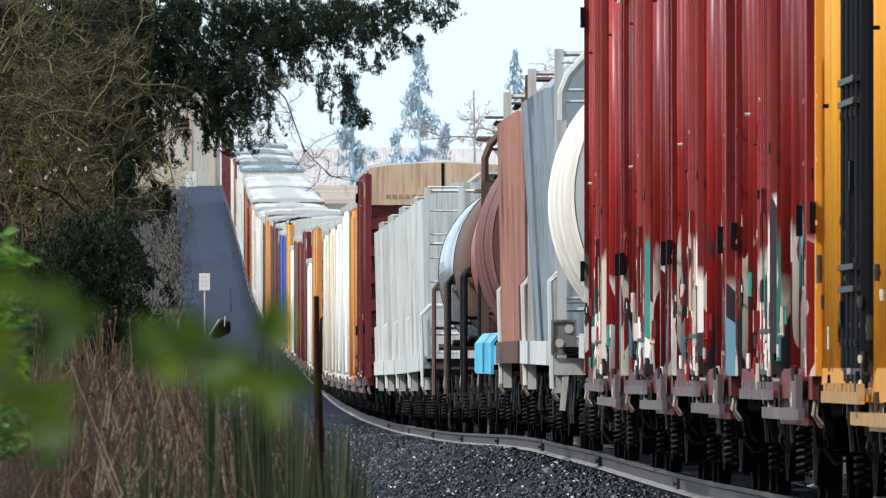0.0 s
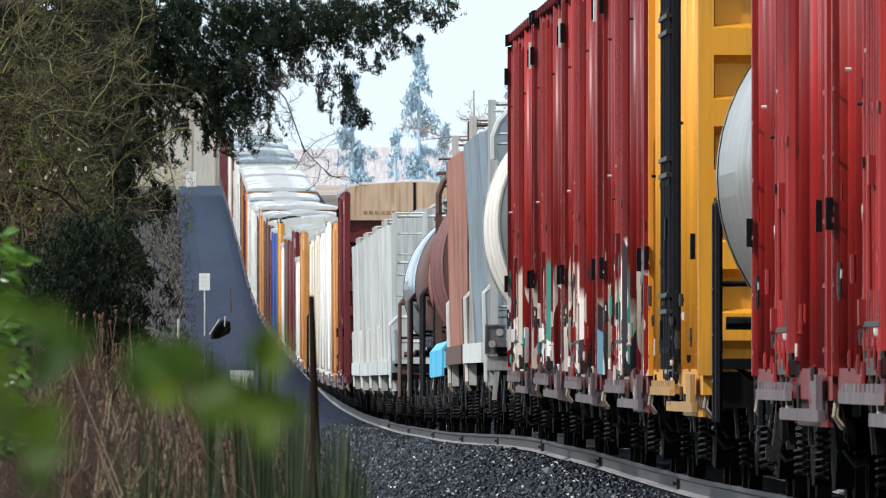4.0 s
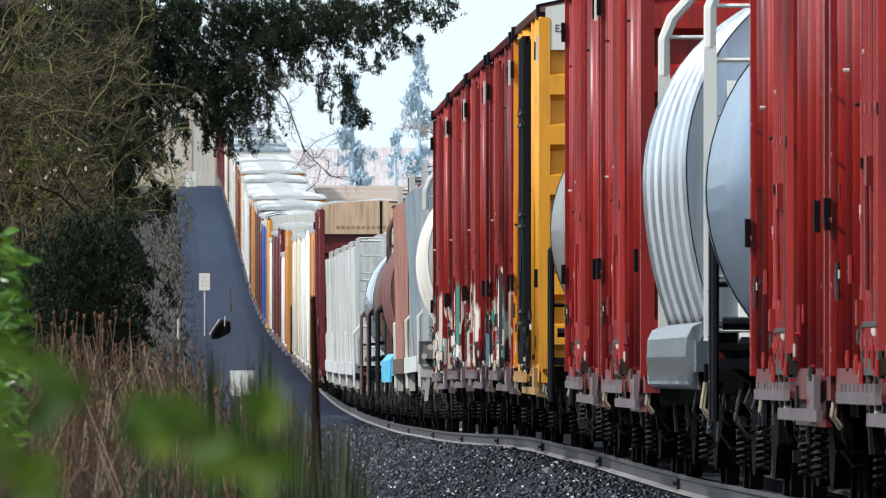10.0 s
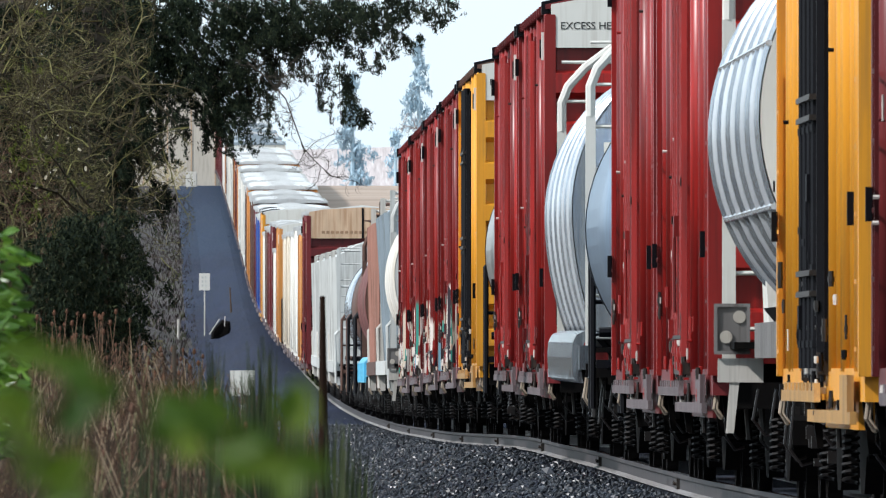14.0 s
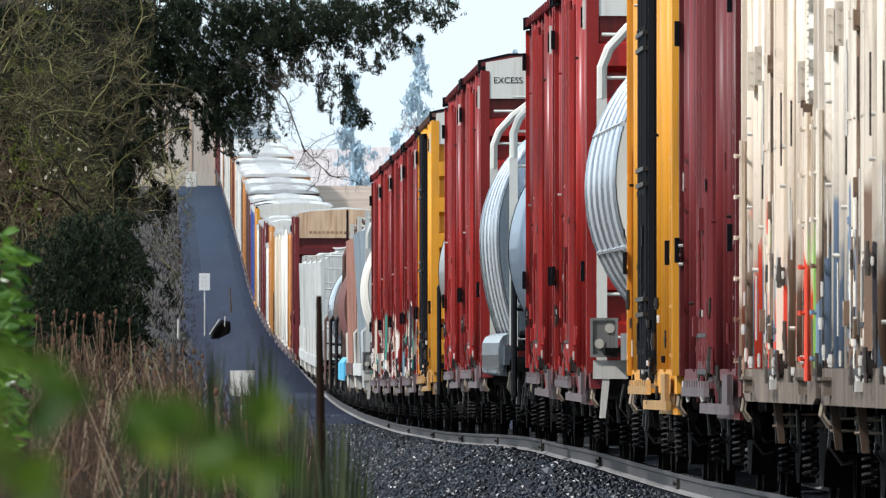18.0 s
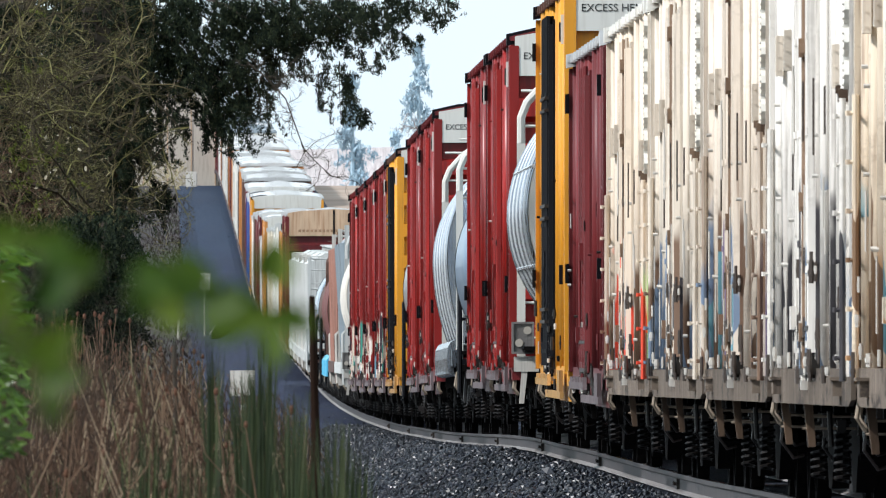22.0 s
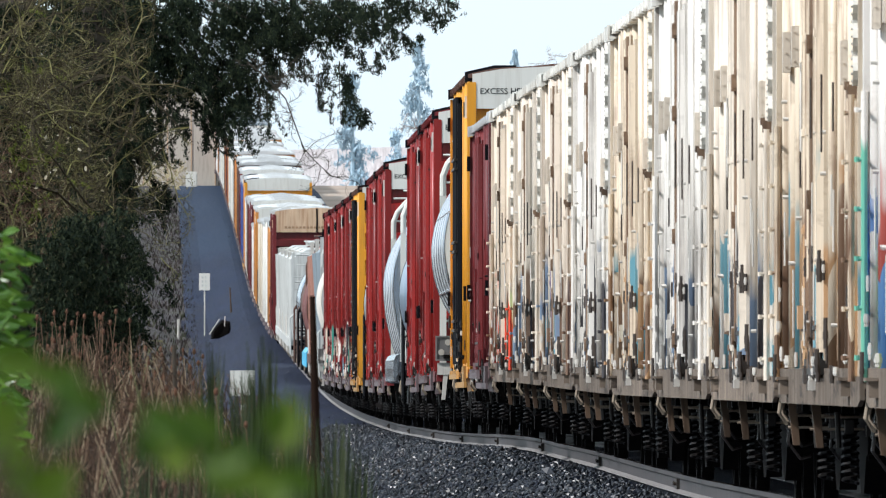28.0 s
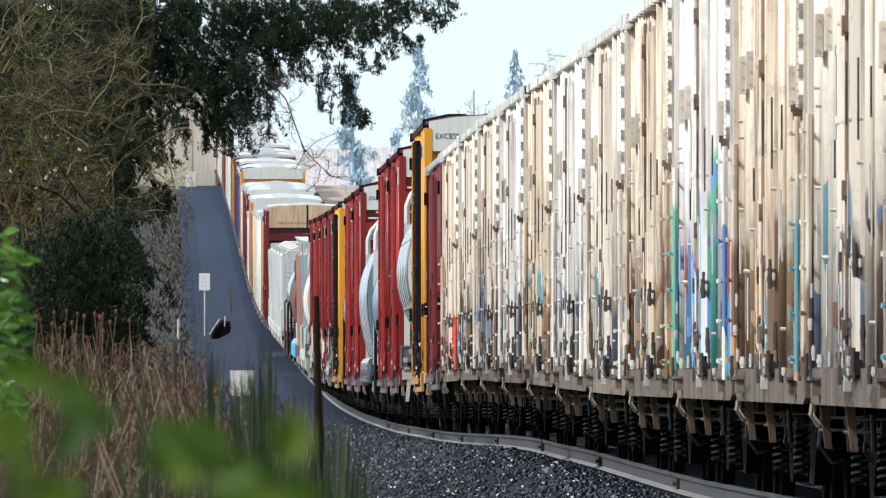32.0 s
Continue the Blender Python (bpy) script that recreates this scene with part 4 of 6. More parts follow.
        for x in (-1.45, 1.45):
            s = 1 if x > 0 else -1
            tube(bm, [(x, k * (half - 0.1), c + 0.9), (x, k * (half - 0.1), c + 1.2), (s * 1.38, k * (half - 0.1), c + 1.38), (s * 1.2, k * (half - 0.1), c + 1.58), (s * 0.9, k * (half - 0.1), c + 1.8), (s * 0.5, k * (half - 0.5), c + 1.85)], 0.05, 8)
        for i in range(8):
            z = 1.3 + i * 0.42
            rod(bm, (-1.45, k * (half - 0.1), z), (-0.9, k * (half - 0.1), z), 0.018, 5)
        part("end_frame", bm, frame_mat, e)
    if box_light:
        bm = bmesh.new()
        yb = half - 0.4
        box(bm, -1.56, -1.31, yb, yb + 0.16, 1.12, 1.48)
        bmesh.ops.bevel(bm, geom=bm.edges[:], offset=0.015, segments=1)
        ab = part("equipment_box", bm, SILLM, e, "grey equipment box with two round lamps")
        for x, z in ((-1.38, 1.39), (-1.48, 1.24)):
            bm = bmesh.new()
            rod(bm, (x, yb - 0.012, z), (x, yb + 0.01, z), 0.048, 18)
            part("lamp_lens", bm, PLAC, ab)
        bm = bmesh.new()
        for x0, x1, z0, z1 in ((-1.57, -1.3, 1.465, 1.49), (-1.57, -1.3, 1.11, 1.135), (-1.57, -1.545, 1.135, 1.465), (-1.325, -1.3, 1.135, 1.465)):
            box(bm, x0, x1, yb - 0.02, yb + 0.03, z0, z1)
        part("box_rim", bm, SILLM, ab, "grimy painted rim")
        bm = bmesh.new()
        box(bm, -1.54, -1.2, yb + 0.02, yb + 0.1, 0.9, 1.08)
        loft(bm, [[(-1.45, yb + 0.03, 0.9), (-1.38, yb + 0.03, 0.9), (-1.38, yb + 0.09, 0.9), (-1.45, yb + 0.09, 0.9)], [(-1.48, yb + 0.03, 0.52), (-1.42, yb + 0.03, 0.52), (-1.42, yb + 0.09, 0.52), (-1.48, yb + 0.09, 0.52)]])
        part("box_bracket", bm, GRAB, ab)
    for y in (-half + 1.9, half - 1.9):
        add_truck(e, y)
    end_gear(e, half, frame_mat)
    return e


def slab_hopper(label, half, skin, frame_mat, H=4.25, lean=0.06, bevel=0.5, posts=8):
    """A covered hopper with flat sides, vertical stiffeners and a chamfered top."""
    e = car("covered_hopper", label, "hopper car")
    b = half - 1.3
    sec = [(-1.52 + lean, 1.25), (-1.52, H - bevel), (-1.0, H), (1.0, H), (1.52, H - bevel), (1.52 - lean, 1.25), (1.0, 1.05), (-1.0, 1.05)]
    bm = bmesh.new()
    loft(bm, [[(x, y, z) for x, z in sec] for y in (-b, b)])
    part("body", bm, skin, e)
    bm = bmesh.new()
    loft(bm, [[(q, -0.06, z), (q - 0.08, -0.04, z), (q - 0.08, 0.04, z), (q, 0.06, z)] for z, q in ((1.2, lean), (H - bevel, 0))])
    pm = mesh_of(bm, skin, "side_post")
    for s in (-1, 1):
        for i in range(posts):
            place("side_post", pm, e, (s * 1.52, -b + 0.15 + i * (2 * b - 0.3) / (posts - 1), 0), rot=(0, 0, 0 if s < 0 else math.pi))
    bm = bmesh.new()
    box(bm, -0.6, 0.6, -half + 0.2, half - 0.2, H + 0.12, H + 0.16)
    for i in range(8):
        y = -b + i * 2 * b / 7
        box(bm, -0.55, 0.55, y - 0.25, y + 0.25, H - 0.02, H + 0.13)
    part("running_board", bm, frame_mat, e)
    for k in (-1, 0, 1):
        bm = bmesh.new()
        y = k * b * 0.62
        w = b / 3.3
        loft(bm, [[(-1.3, y - w, 1.3), (1.3, y - w, 1.3), (1.3, y + w, 1.3), (-1.3, y + w, 1.3)], [(-0.5, y - 0.3, 0.42), (0.5, y - 0.3, 0.42), (0.5, y + 0.3, 0.42), (-0.5, y + 0.3, 0.42)]])
        part("discharge_chute", bm, IRON, e)
    bm = bmesh.new()
    for s in (-1, 1):
        box(bm, s * 1.54 - 0.05, s * 1.54 + 0.05, -half, half, 1.0, 1.26)
    part("sill", bm, frame_mat, e)
    bm = bmesh.new()
    box(bm, -0.3, 0.3, -half, half, 0.75, 1.0)
    part("center_beam", bm, IRON, e)
    for k in (-1, 1):
        bm = bmesh.new()
        box(bm, -1.5, 1.5, k * half - 0.08, k * half + 0.08, 0.9, 1.04)
        part("end_beam", bm, IRON, e)
        bm = bmesh.new()
        box(bm, -1.45, 1.45, min(k * b, k * half), max(k * b, k * half), 1.15, 1.2)
        part("end_deck", bm, IRON, e)
    for k in (-1, 1):
        bm = bmesh.new()
        for x in (-1.45, -0.9, 0.9, 1.45):
            box(bm, x - 0.05, x + 0.05, k * (half - 0.1) - 0.04, k * (half - 0.1) + 0.04, 0.7, H - 0.1)
        for i in range(8):
            z = 1.3 + i * 0.38
            rod(bm, (-1.45, k * (half - 0.1), z), (-0.9, k * (half - 0.1), z), 0.018, 5)
        for z in (1.6, H - 1.0, H - 0.15):
            rod(bm, (-1.45, k * (half - 0.1), z), (1.45, k * (half - 0.1), z), 0.03, 5)
        tube(bm, [(-1.52, k * (half + 0.02), 0.75), (-1.55, k * (half + 0.02), 1.9), (-1.4, k * (half + 0.02), 2.05), (-1.2, k * (half + 0.02), 2.05)], 0.035, 6)
        part("end_frame", bm, GRAB if k > 0 else frame_mat, e)
    for y in (-half + 1.8, half - 1.8):
        add_truck(e, y)
    end_gear(e, half, frame_mat)
    return e


def tank_car(label, half, skin, frame_mat, r=1.42, c=2.48, bands=True, platform=True, gantry=False):
    e = car("tank_car", label, "tank car")
    b = half - 0.9
    bm = bmesh.new()
    secs = []
    for y, k in ((-b - 0.42, 0.02), (-b - 0.39, 0.35), (-b - 0.3, 0.65), (-b - 0.16, 0.88), (-b, 1), (0, 1), (b, 1), (b + 0.16, 0.88), (b + 0.3, 0.65), (b + 0.39, 0.35), (b + 0.42, 0.02)):
        secs.append([(k * r * math.cos(i / 56 * math.tau), y, c + k * r * math.sin(i / 56 * math.tau)) for i in range(56)])
    loft(bm, secs)
    part("tank", bm, skin, e, smooth=True)
    for i in range(1):
        y = b - 0.6
        bm = bmesh.new()
        hoop = [[((r + k) * math.cos(q / 56 * math.tau), y + w, c + (r + k) * math.sin(q / 56 * math.tau)) for k, w in ((0, -0.012), (0.009, -0.012), (0.009, 0.012), (0, 0.012))] for q in range(56)]
        loft(bm, hoop + [hoop[0]], False)
        part("band", bm, BLACKP, e)
    bm = bmesh.new()
    rod(bm, (0, 0, c + r - 0.1), (0, 0, c + r + 0.35), 0.45, 14)
    tube(bm, [(-0.9, -1.1, c + r + 0.6), (0.9, -1.1, c + r + 0.6), (0.9, 1.1, c + r + 0.6), (-0.9, 1.1, c + r + 0.6), (-0.9, -1.1, c + r + 0.6)], 0.025)
    box(bm, -0.95, 0.95, -1.2, 1.2, c + r - 0.22, c + r - 0.18)
    part("dome", bm, frame_mat, e)
    bm = bmesh.new()
    box(bm, -0.35, 0.35, -half, half, 0.75, 1.05)
    for k in (-1, 1):
        box(bm, -1.45, 1.45, min(k * (half - 1.0), k * half), max(k * (half - 1.0), k * half), 1.0, 1.08)
        box(bm, -0.8, 0.8, k * (half - 2.2) - 0.3, k * (half - 2.2) + 0.3, 0.95, c - r + 0.2)
    part("frame", bm, frame_mat, e)
    if gantry:
        bm = bmesh.new()
        tube(bm, [(-0.75, 2.2, c + r - 0.3), (-0.75, 2.2, c + r + 0.75), (0.75, 2.2, c + r + 0.75), (0.75, 2.2, c + r - 0.3)], 0.045)
        part("hoop", bm, DKRED, e, "tall maroon safety hoop")
    if platform:
        for k in (-1, 1):
            bm = bmesh.new()
            for y in (half - 0.05, half - 0.95):
                tube(bm, [(-1.48, k * y, 0.6), (-1.48, k * y, 2.25), (-1.4, k * y, 2.35)], 0.03)
            tube(bm, [(-1.48, k * (half - 0.95), 2.25), (-1.48, k * (half - 0.05), 2.25), (-0.5, k * (half - 0.05), 2.3), (1.48, k * (half - 0.05), 2.3), (1.48, k * (half - 0.95), 2.3)], 0.03)
            tube(bm, [(-1.48, k * half, 1.65), (1.48, k * half, 1.65)], 0.022)
            for q in range(4):
                rod(bm, (-1.5, k * (half - 0.6), 0.55 + q * 0.35), (-1.5, k * (half - 0.1), 0.55 + q * 0.35), 0.018, 5)
            loft(bm, [[(-1.45, k * half, 1.08), (-1.38, k * half, 1.08), (-1.38, k * (half + 0.03), 1.08), (-1.45, k * (half + 0.03), 1.08)], [(-0.6, k * half, 0.5), (-0.5, k * half, 0.5), (-0.5, k * (half + 0.03), 0.5), (-0.6, k * (half + 0.03), 0.5)]])
            rod(bm, (-1.4, k * half, 1.35), (-0.6, k * half, 1.35), 0.05, 8)
            part("platform_rail", bm, frame_mat, e, "black handrail and ladder")
    for y in (-half + 1.9, half - 1.9):
        add_truck(e, y)
    end_gear(e, half, frame_mat)
    return e


def car_pose(y):
    """Where the middle of a car stands when it is y metres away."""
    a, b = y - 6, y + 6
    za, zb = rail_z(a), rail_z(b)
    return Matrix.LocRotScale((mid_x(y), y, (za + zb) / 2), Euler((math.atan2(zb - za, 12), 0, -math.atan2(mid_x(b) - mid_x(a), 12))), None)


SPEED = 11.4
train = []  # (thing, distance of its middle at the start)


def couple(thing, far, half):
    train.append((thing, far - half))
    thing.matrix_world = car_pose(far - half)


made = {}


def again(key, make):
    if key in made:
        return copy_thing(made[key], Matrix())
    made[key] = make()
    return made[key]


HB = 8.25


def red_box(tag=False, words="EXCESS HEIGHT"):
    return boxcar("tall red boxcar with vertical ribs" + (" and sprayed paint low down" if tag else ""), HB, 5.06, RED_TAG if tag else RED, roof=DKRED, sill_mat=DKRED, panel=PANEL, words=words, end=RED, posts=7)


def yellow_box():
    return boxcar("tall yellow boxcar with a black plug door", HB, 5.08, YEL, roof=BROWN, door=BLACKP, rods=BLACKP, panel=PANEL, words="EXCESS HEIGHT", low_ladder=3.0, rod_r=0.045)


def cream_box(mat, label):
    return boxcar(label, HB, 4.3, mat, roof=WHITE, end=CREAM_PLAIN, posts=9, plates=False, rods=IRONW, sill_mat=CREAM_S, marks=False, scallop=True)


def plain_box(label, mat, H=4.7, roof=None, end=None, panel=None, words="", posts=9, lod=False):
    return boxcar(label, HB, H, mat, roof=roof or GALV, end=end, panel=panel, words=words, posts=posts, lod=lod)


# from the tail that comes past the camera towards the far head end
TAIL = {"f": (CREAM_FIRST, "cream insulated boxcar with red and green sprayed paint"), "c": (CREAM_COOL, "dirty cream insulated boxcar with teal and grey sprayed paint"), "m": (CREAM_MUD, "dirty cream insulated boxcar with brown paint patches"),
        "w": (CREAM_W, "grimy whitish insulated boxcar with black sprayed script"), "t": (CREAM_T, "rust-stained tan insulated boxcar with sprayed paint"), "b": (CREAM_BLUE, "cream insulated boxcar with blue and green sprayed paint")}
for i, key in enumerate("fcmwtwctbtcwm"):
    couple(again(key, lambda: cream_box(*TAIL[key])), -57.5 - 17.5 * i, HB)
couple(plain_box("low dark maroon boxcar", DKRED, 4.3), -39.4, HB)
couple(again("yellow", yellow_box), -20.5, HB)
couple(round_hopper("silver round-sided covered hopper with welded seams", 7.8, SILVER, PANEL, c=2.72, r=1.62, box_light=True, ribs=11, sill_mat=SILLM), -4.0, 7.8)
for far in (31.5, 13.9):
    couple(again("red", red_box), far, HB)
couple(tank_car("grey-blue tank car with a black end platform", 7.2, TANKBLUE, BLACKP, r=1.56, c=2.36), 45.2, 7.2)
couple(round_hopper("shiny silver round covered hopper with cream end frames", 7.6, SILVER, PANEL, c=2.6, r=1.62, skirt=SKIRT, ribs=11, plump=0.26), 62.0, 7.6)
for far in (99.5, 81.9):
    couple(again("red", red_box), far, HB)
couple(tank_car("grey metal tank car with a black railed end platform", 6.2, TANKGREY, BLACKP, r=1.5, c=2.45), 112.6, 6.2)
couple(again("yellow", yellow_box), 130.8, HB)
for far in (203.6, 186.0, 168.4, 149.2):
    couple(again("redtag", lambda: red_box(True)), far, HB)
couple(round_hopper("cream round-sided covered hopper with an equipment box", 8.0, PALEHOP, GREYP, c=2.72, r=1.6, box_light=True, ribs=10), 221.5, 8.0)
couple(slab_hopper("blue-grey covered hopper with flat sides", 8.3, BLUEGREY, GREYP, H=4.5, lean=0.16), 239.5, 8.3)
couple(slab_hopper("faded red covered hopper with a dark top", 7.8, PINK, BROWN, H=4.45), 256.6, 7.8)
couple(round_hopper("faded maroon round-sided hopper with a light blue sill plate", 8.0, MAROON, BROWN, c=2.5, r=1.58, skirt=CYAN), 274.5, 8.0)
couple(tank_car("red tank car with a tall maroon safety hoop", 7.4, TANKRED, BLACKP, gantry=True), 290.8, 7.4)
couple(tank_car("rusty brown tank car with a black underside", 7.4, BROWN, BLACKP), 307.2, 7.4)
couple(tank_car("silver and red tank car with black bands", 7.4, SILVER, BROWN), 323.8, 7.4)
for i in range(1, 5):
    couple(again("greyhop", lambda: slab_hopper("pale grey covered hopper with vertical ribs", 8.1, GREYP, GREYP, H=4.05, bevel=0.3, posts=6)), 332.4 + 17.4 * i, 8.1)
couple(boxcar("tall maroon boxcar with a tan top panel", HB, 5.35, DKRED, roof=GALV, panel=TAN, words="bars", panel_h=0.75), 437.0, HB)
FAR = [("orange boxcar with worn paint", ORANGE, 4.8, None), ("white boxcar with grey roof", WHITE, 4.9, None), ("white boxcar with grey roof", WHITE, 4.7, None), ("cream boxcar with a pale roof", CREAM_PLAIN, 4.7, None),
       ("cream boxcar with a pale roof", CREAM_PLAIN, 4.6, None), ("tank", WHITE, 0, None), ("orange boxcar with worn paint", ORANGE, 4.9, PANEL), ("white boxcar with grey roof", WHITE, 4.0, None),
       ("dark maroon boxcar with a pale roof", DKRED, 4.9, PANEL), ("dark maroon boxcar with a pale roof", DKRED, 4.6, None), ("brown boxcar with a pale roof", BROWN, 4.6, None), ("white boxcar with grey roof", WHITE, 4.3, None),
       ("yellow boxcar with a pale roof", YEL, 5.1, PANEL), ("blue boxcar with a pale roof", BLUE, 4.7, None), ("blue boxcar with a pale roof", BLUE, 4.7, None), ("dark maroon boxcar with a pale roof", DKRED, 4.9, None),
       ("brown boxcar with a pale roof", BROWN, 5.1, None), ("brown boxcar with a pale roof", BROWN, 4.9, None), ("orange boxcar with worn paint", ORANGE, 5.0, None), ("orange boxcar with worn paint", ORANGE, 5.2, None),
       ("brown boxcar with a pale roof", BROWN, 4.8, None), ("grey", 0, 0, None), ("white boxcar with grey roof", WHITE, 4.8, None), ("white boxcar with grey roof", WHITE, 4.8, None), ("grey", 0, 0, None),
       ("white boxcar with grey roof", WHITE, 4.8, None), ("orange boxcar with worn paint", ORANGE, 5.0, None), ("dark maroon boxcar with a pale roof", DKRED, 4.9, None), ("dark maroon boxcar with a pale roof", DKRED, 4.9, None)]
FAR += [("orange boxcar with worn paint", ORANGE, 5.0, None), ("brown boxcar with a pale roof", BROWN, 4.9, None), ("white boxcar with grey roof", WHITE, 4.8, None), ("grey", 0, 0, None), ("white boxcar with blue roof", WHITE, 5.0, None),
        ("white boxcar with grey roof", WHITE, 4.8, None), ("white boxcar with blue roof", WHITE, 5.0, None), ("grey", 0, 0, None), ("brown boxcar with a pale roof", BROWN, 4.9, None), ("orange boxcar with blue roof", ORANGE, 5.0, None), ("white boxcar with grey roof", WHITE, 4.8, None),
        ("white boxcar with grey roof", WHITE, 4.8, None), ("white boxcar with blue roof", WHITE, 5.0, None)]
FAR += [("dark maroon boxcar with a pale roof", DKRED, 4.9, None)] * 10
far = 454.8
for label, mat, H, panel in FAR:
    if label == "tank":
        couple(tank_car("white tank car with a black underside", 7.2, WHITE, BLACKP), far, 7.2)
    elif label == "grey":
        couple(again("greyhop", lambda: None), far, 8.1)
    else:
        couple(again((label, H), lambda: plain_box(label, mat, H, roof=BLUEGREY if 'blue roof' in label else None, panel=panel, posts=4, lod=True)), far, HB)
    far += 17.6




# ---- trees, weeds and signs beside the track ----
class Heap:
    """Many small pieces gathered into one mesh."""

    def __init__(self):
        self.v, self.f = [], []

    def quad(self, a, b, c, d):
        n = len(self.v)
        self.v += [a, b, c, d]
        self.f.append((n, n + 1, n + 2, n + 3))

    def blade(self, a, b, w, turn, tip=0.25):
        """A thin upright or hanging blade from a to b."""
        cx, cy = math.cos(turn) * w / 2, math.sin(turn) * w / 2
        m = [(p * 0.45 + q * 0.55) for p, q in zip(a, b)]
        n = len(self.v)
        self.v += [(a[0] - cx * 0.6, a[1] - cy * 0.6, a[2]), (a[0] + cx * 0.6, a[1] + cy * 0.6, a[2]), (m[0] + cx, m[1] + cy, m[2]), (b[0] + cx * tip, b[1] + cy * tip, b[2]), (b[0] - cx * tip, b[1] - cy * tip, b[2]), (m[0] - cx, m[1] - cy, m[2])]
        self.f.append((n, n + 1, n + 2, n + 3, n + 4, n + 5))

    def stick(self, a, b, r, r2=None):
        """A three-sided twig."""
        a, b = Vector(a), Vector(b)
        d = (b - a).normalized()
        u = d.orthogonal()
        w = d.cross(u)
        r2 = r * 0.6 if r2 is None else r2
        n = len(self.v)
        for p, q in ((a, r), (b, r2)):
            for i in range(3):
                t = i * math.tau / 3
                self.v.append(tuple(p + (u * math.cos(t) + w * math.sin(t)) * q))
        for i in range(3):
            j = (i + 1) % 3
            self.f.append((n + i, n + j, n + 3 + j, n + 3 + i))

    def vine(self, pts, r, r2):
        """One bent three-sided twig."""
        ps, n, m = [Vector(p) for p in pts], len(self.v), len(pts)
        for i, p in enumerate(ps):
            d = (ps[min(i + 1, m - 1)] - ps[max(i - 1, 0)]).normalized()
            u = d.cross(Vector((0.2, 1, 0.1))).normalized()
            w, q = d.cross(u), r + (r2 - r) * i / (m - 1)
            for k in range(3):
                t = k * math.tau / 3
                self.v.append(tuple(p + (u * math.cos(t) + w * math.sin(t)) * q))
        for i in range(m - 1):
            for k in range(3):
                j = (k + 1) % 3
                self.f.append((n + i * 3 + k, n + i * 3 + j, n + i * 3 + 3 + j, n + i * 3 + 3 + k))

    def leaf(self, p, along, across, fold=0.15):
        p, along, across = Vector(p), Vector(along), Vector(across)
        up = along.cross(across).normalized() * across.length * fold * 2
        n = len(self.v)
        self.v += [tuple(q) for q in (p, p + along * 0.35 + across * 0.5 + up, p + along * 0.75 + across * 0.38 + up, p + along, p + along * 0.75 - across * 0.38 + up, p + along * 0.35 - across * 0.5 + up, p + along * 0.5)]
        for f in ((0, 1, 6), (1, 2, 6), (2, 3, 6), (3, 4, 6), (4, 5, 6), (5, 0, 6)):
            self.f.append(tuple(n + i for i in f))

    def mesh(self, name, mat, smooth=False):
        return raw(name, self.v, self.f, mat, smooth)


def soil(x, d):
    return rail_z(d) + ground_drop(d, max(-20, min(20, x - mid_x(d))))


rg = random.Random(11)


class Foliage:
    """Needle clusters: centres are gathered here and turned into many small diamonds."""

    def __init__(self, seed):
        self.c, self.rs = [], np.random.RandomState(seed)

    def bough(self, p, way, length, width, droop=0.6, step=0.045):
        """A shoot that bends down as it goes, with side shoots on all sides."""
        d, q = Vector(way).normalized(), Vector(p)
        n = max(3, int(length / step))
        for i in range(n):
            d = (d + Vector((rg.uniform(-0.14, 0.14), rg.uniform(-0.14, 0.14), -droop / n * 2))).normalized()
            q = q + d * (length / n)
            w = width * (1 - 0.7 * (i / n) ** 1.5) * rg.choice((0.35, 0.6, 0.85, 1.1))
            a = rg.uniform(0, math.tau)
            side = Vector((math.cos(a), math.sin(a), rg.uniform(-1.0, 0.15))) + d * 0.5
            side.normalize()
            m = max(2, int(w / (step * 0.6)))
            for j in range(m):
                self.c.append(tuple(q + side * (w * (j + 0.5) / m)))

    def cloud(self, box_, n, size):
        """Close foliage inside a block."""
        x0, x1, y0, y1, z0, z1 = box_
        for i in range(n):
            p = (rg.uniform(x0, x1), rg.uniform(y0, y1), rg.uniform(z0, z1))
            self.bough(p, (rg.uniform(-1, 1), rg.uniform(-1, 1), rg.uniform(-0.6, 0.2)), size * rg.uniform(0.6, 1.3), size * 0.5, 0.5)

    def mesh(self, name, mat, size, each=7):
        c = np.repeat(np.array(self.c), each, axis=0)
        n, rs = len(c), self.rs
        c = c + rs.normal(0, size * 0.3, (n, 3))
        u = rs.normal(0, 0.8, (n, 3)) + np.array((0, 0, -1.1))
        u /= np.linalg.norm(u, axis=1)[:, None]
        v = np.cross(u, rs.normal(0, 1, (n, 3)))
        v /= np.linalg.norm(v, axis=1)[:, None]
        ln = size * (0.5 + 0.9 * rs.rand(n, 1))
        wd = ln * (0.09 + 0.08 * rs.rand(n, 1))
        vs = np.stack([c - u * ln * 0.5, c + v * wd, c + u * ln * 0.5, c - v * wd], axis=1).reshape(-1, 3)
        return raw(name, vs.tolist(), np.arange(n * 4).reshape(-1, 4).tolist(), mat)


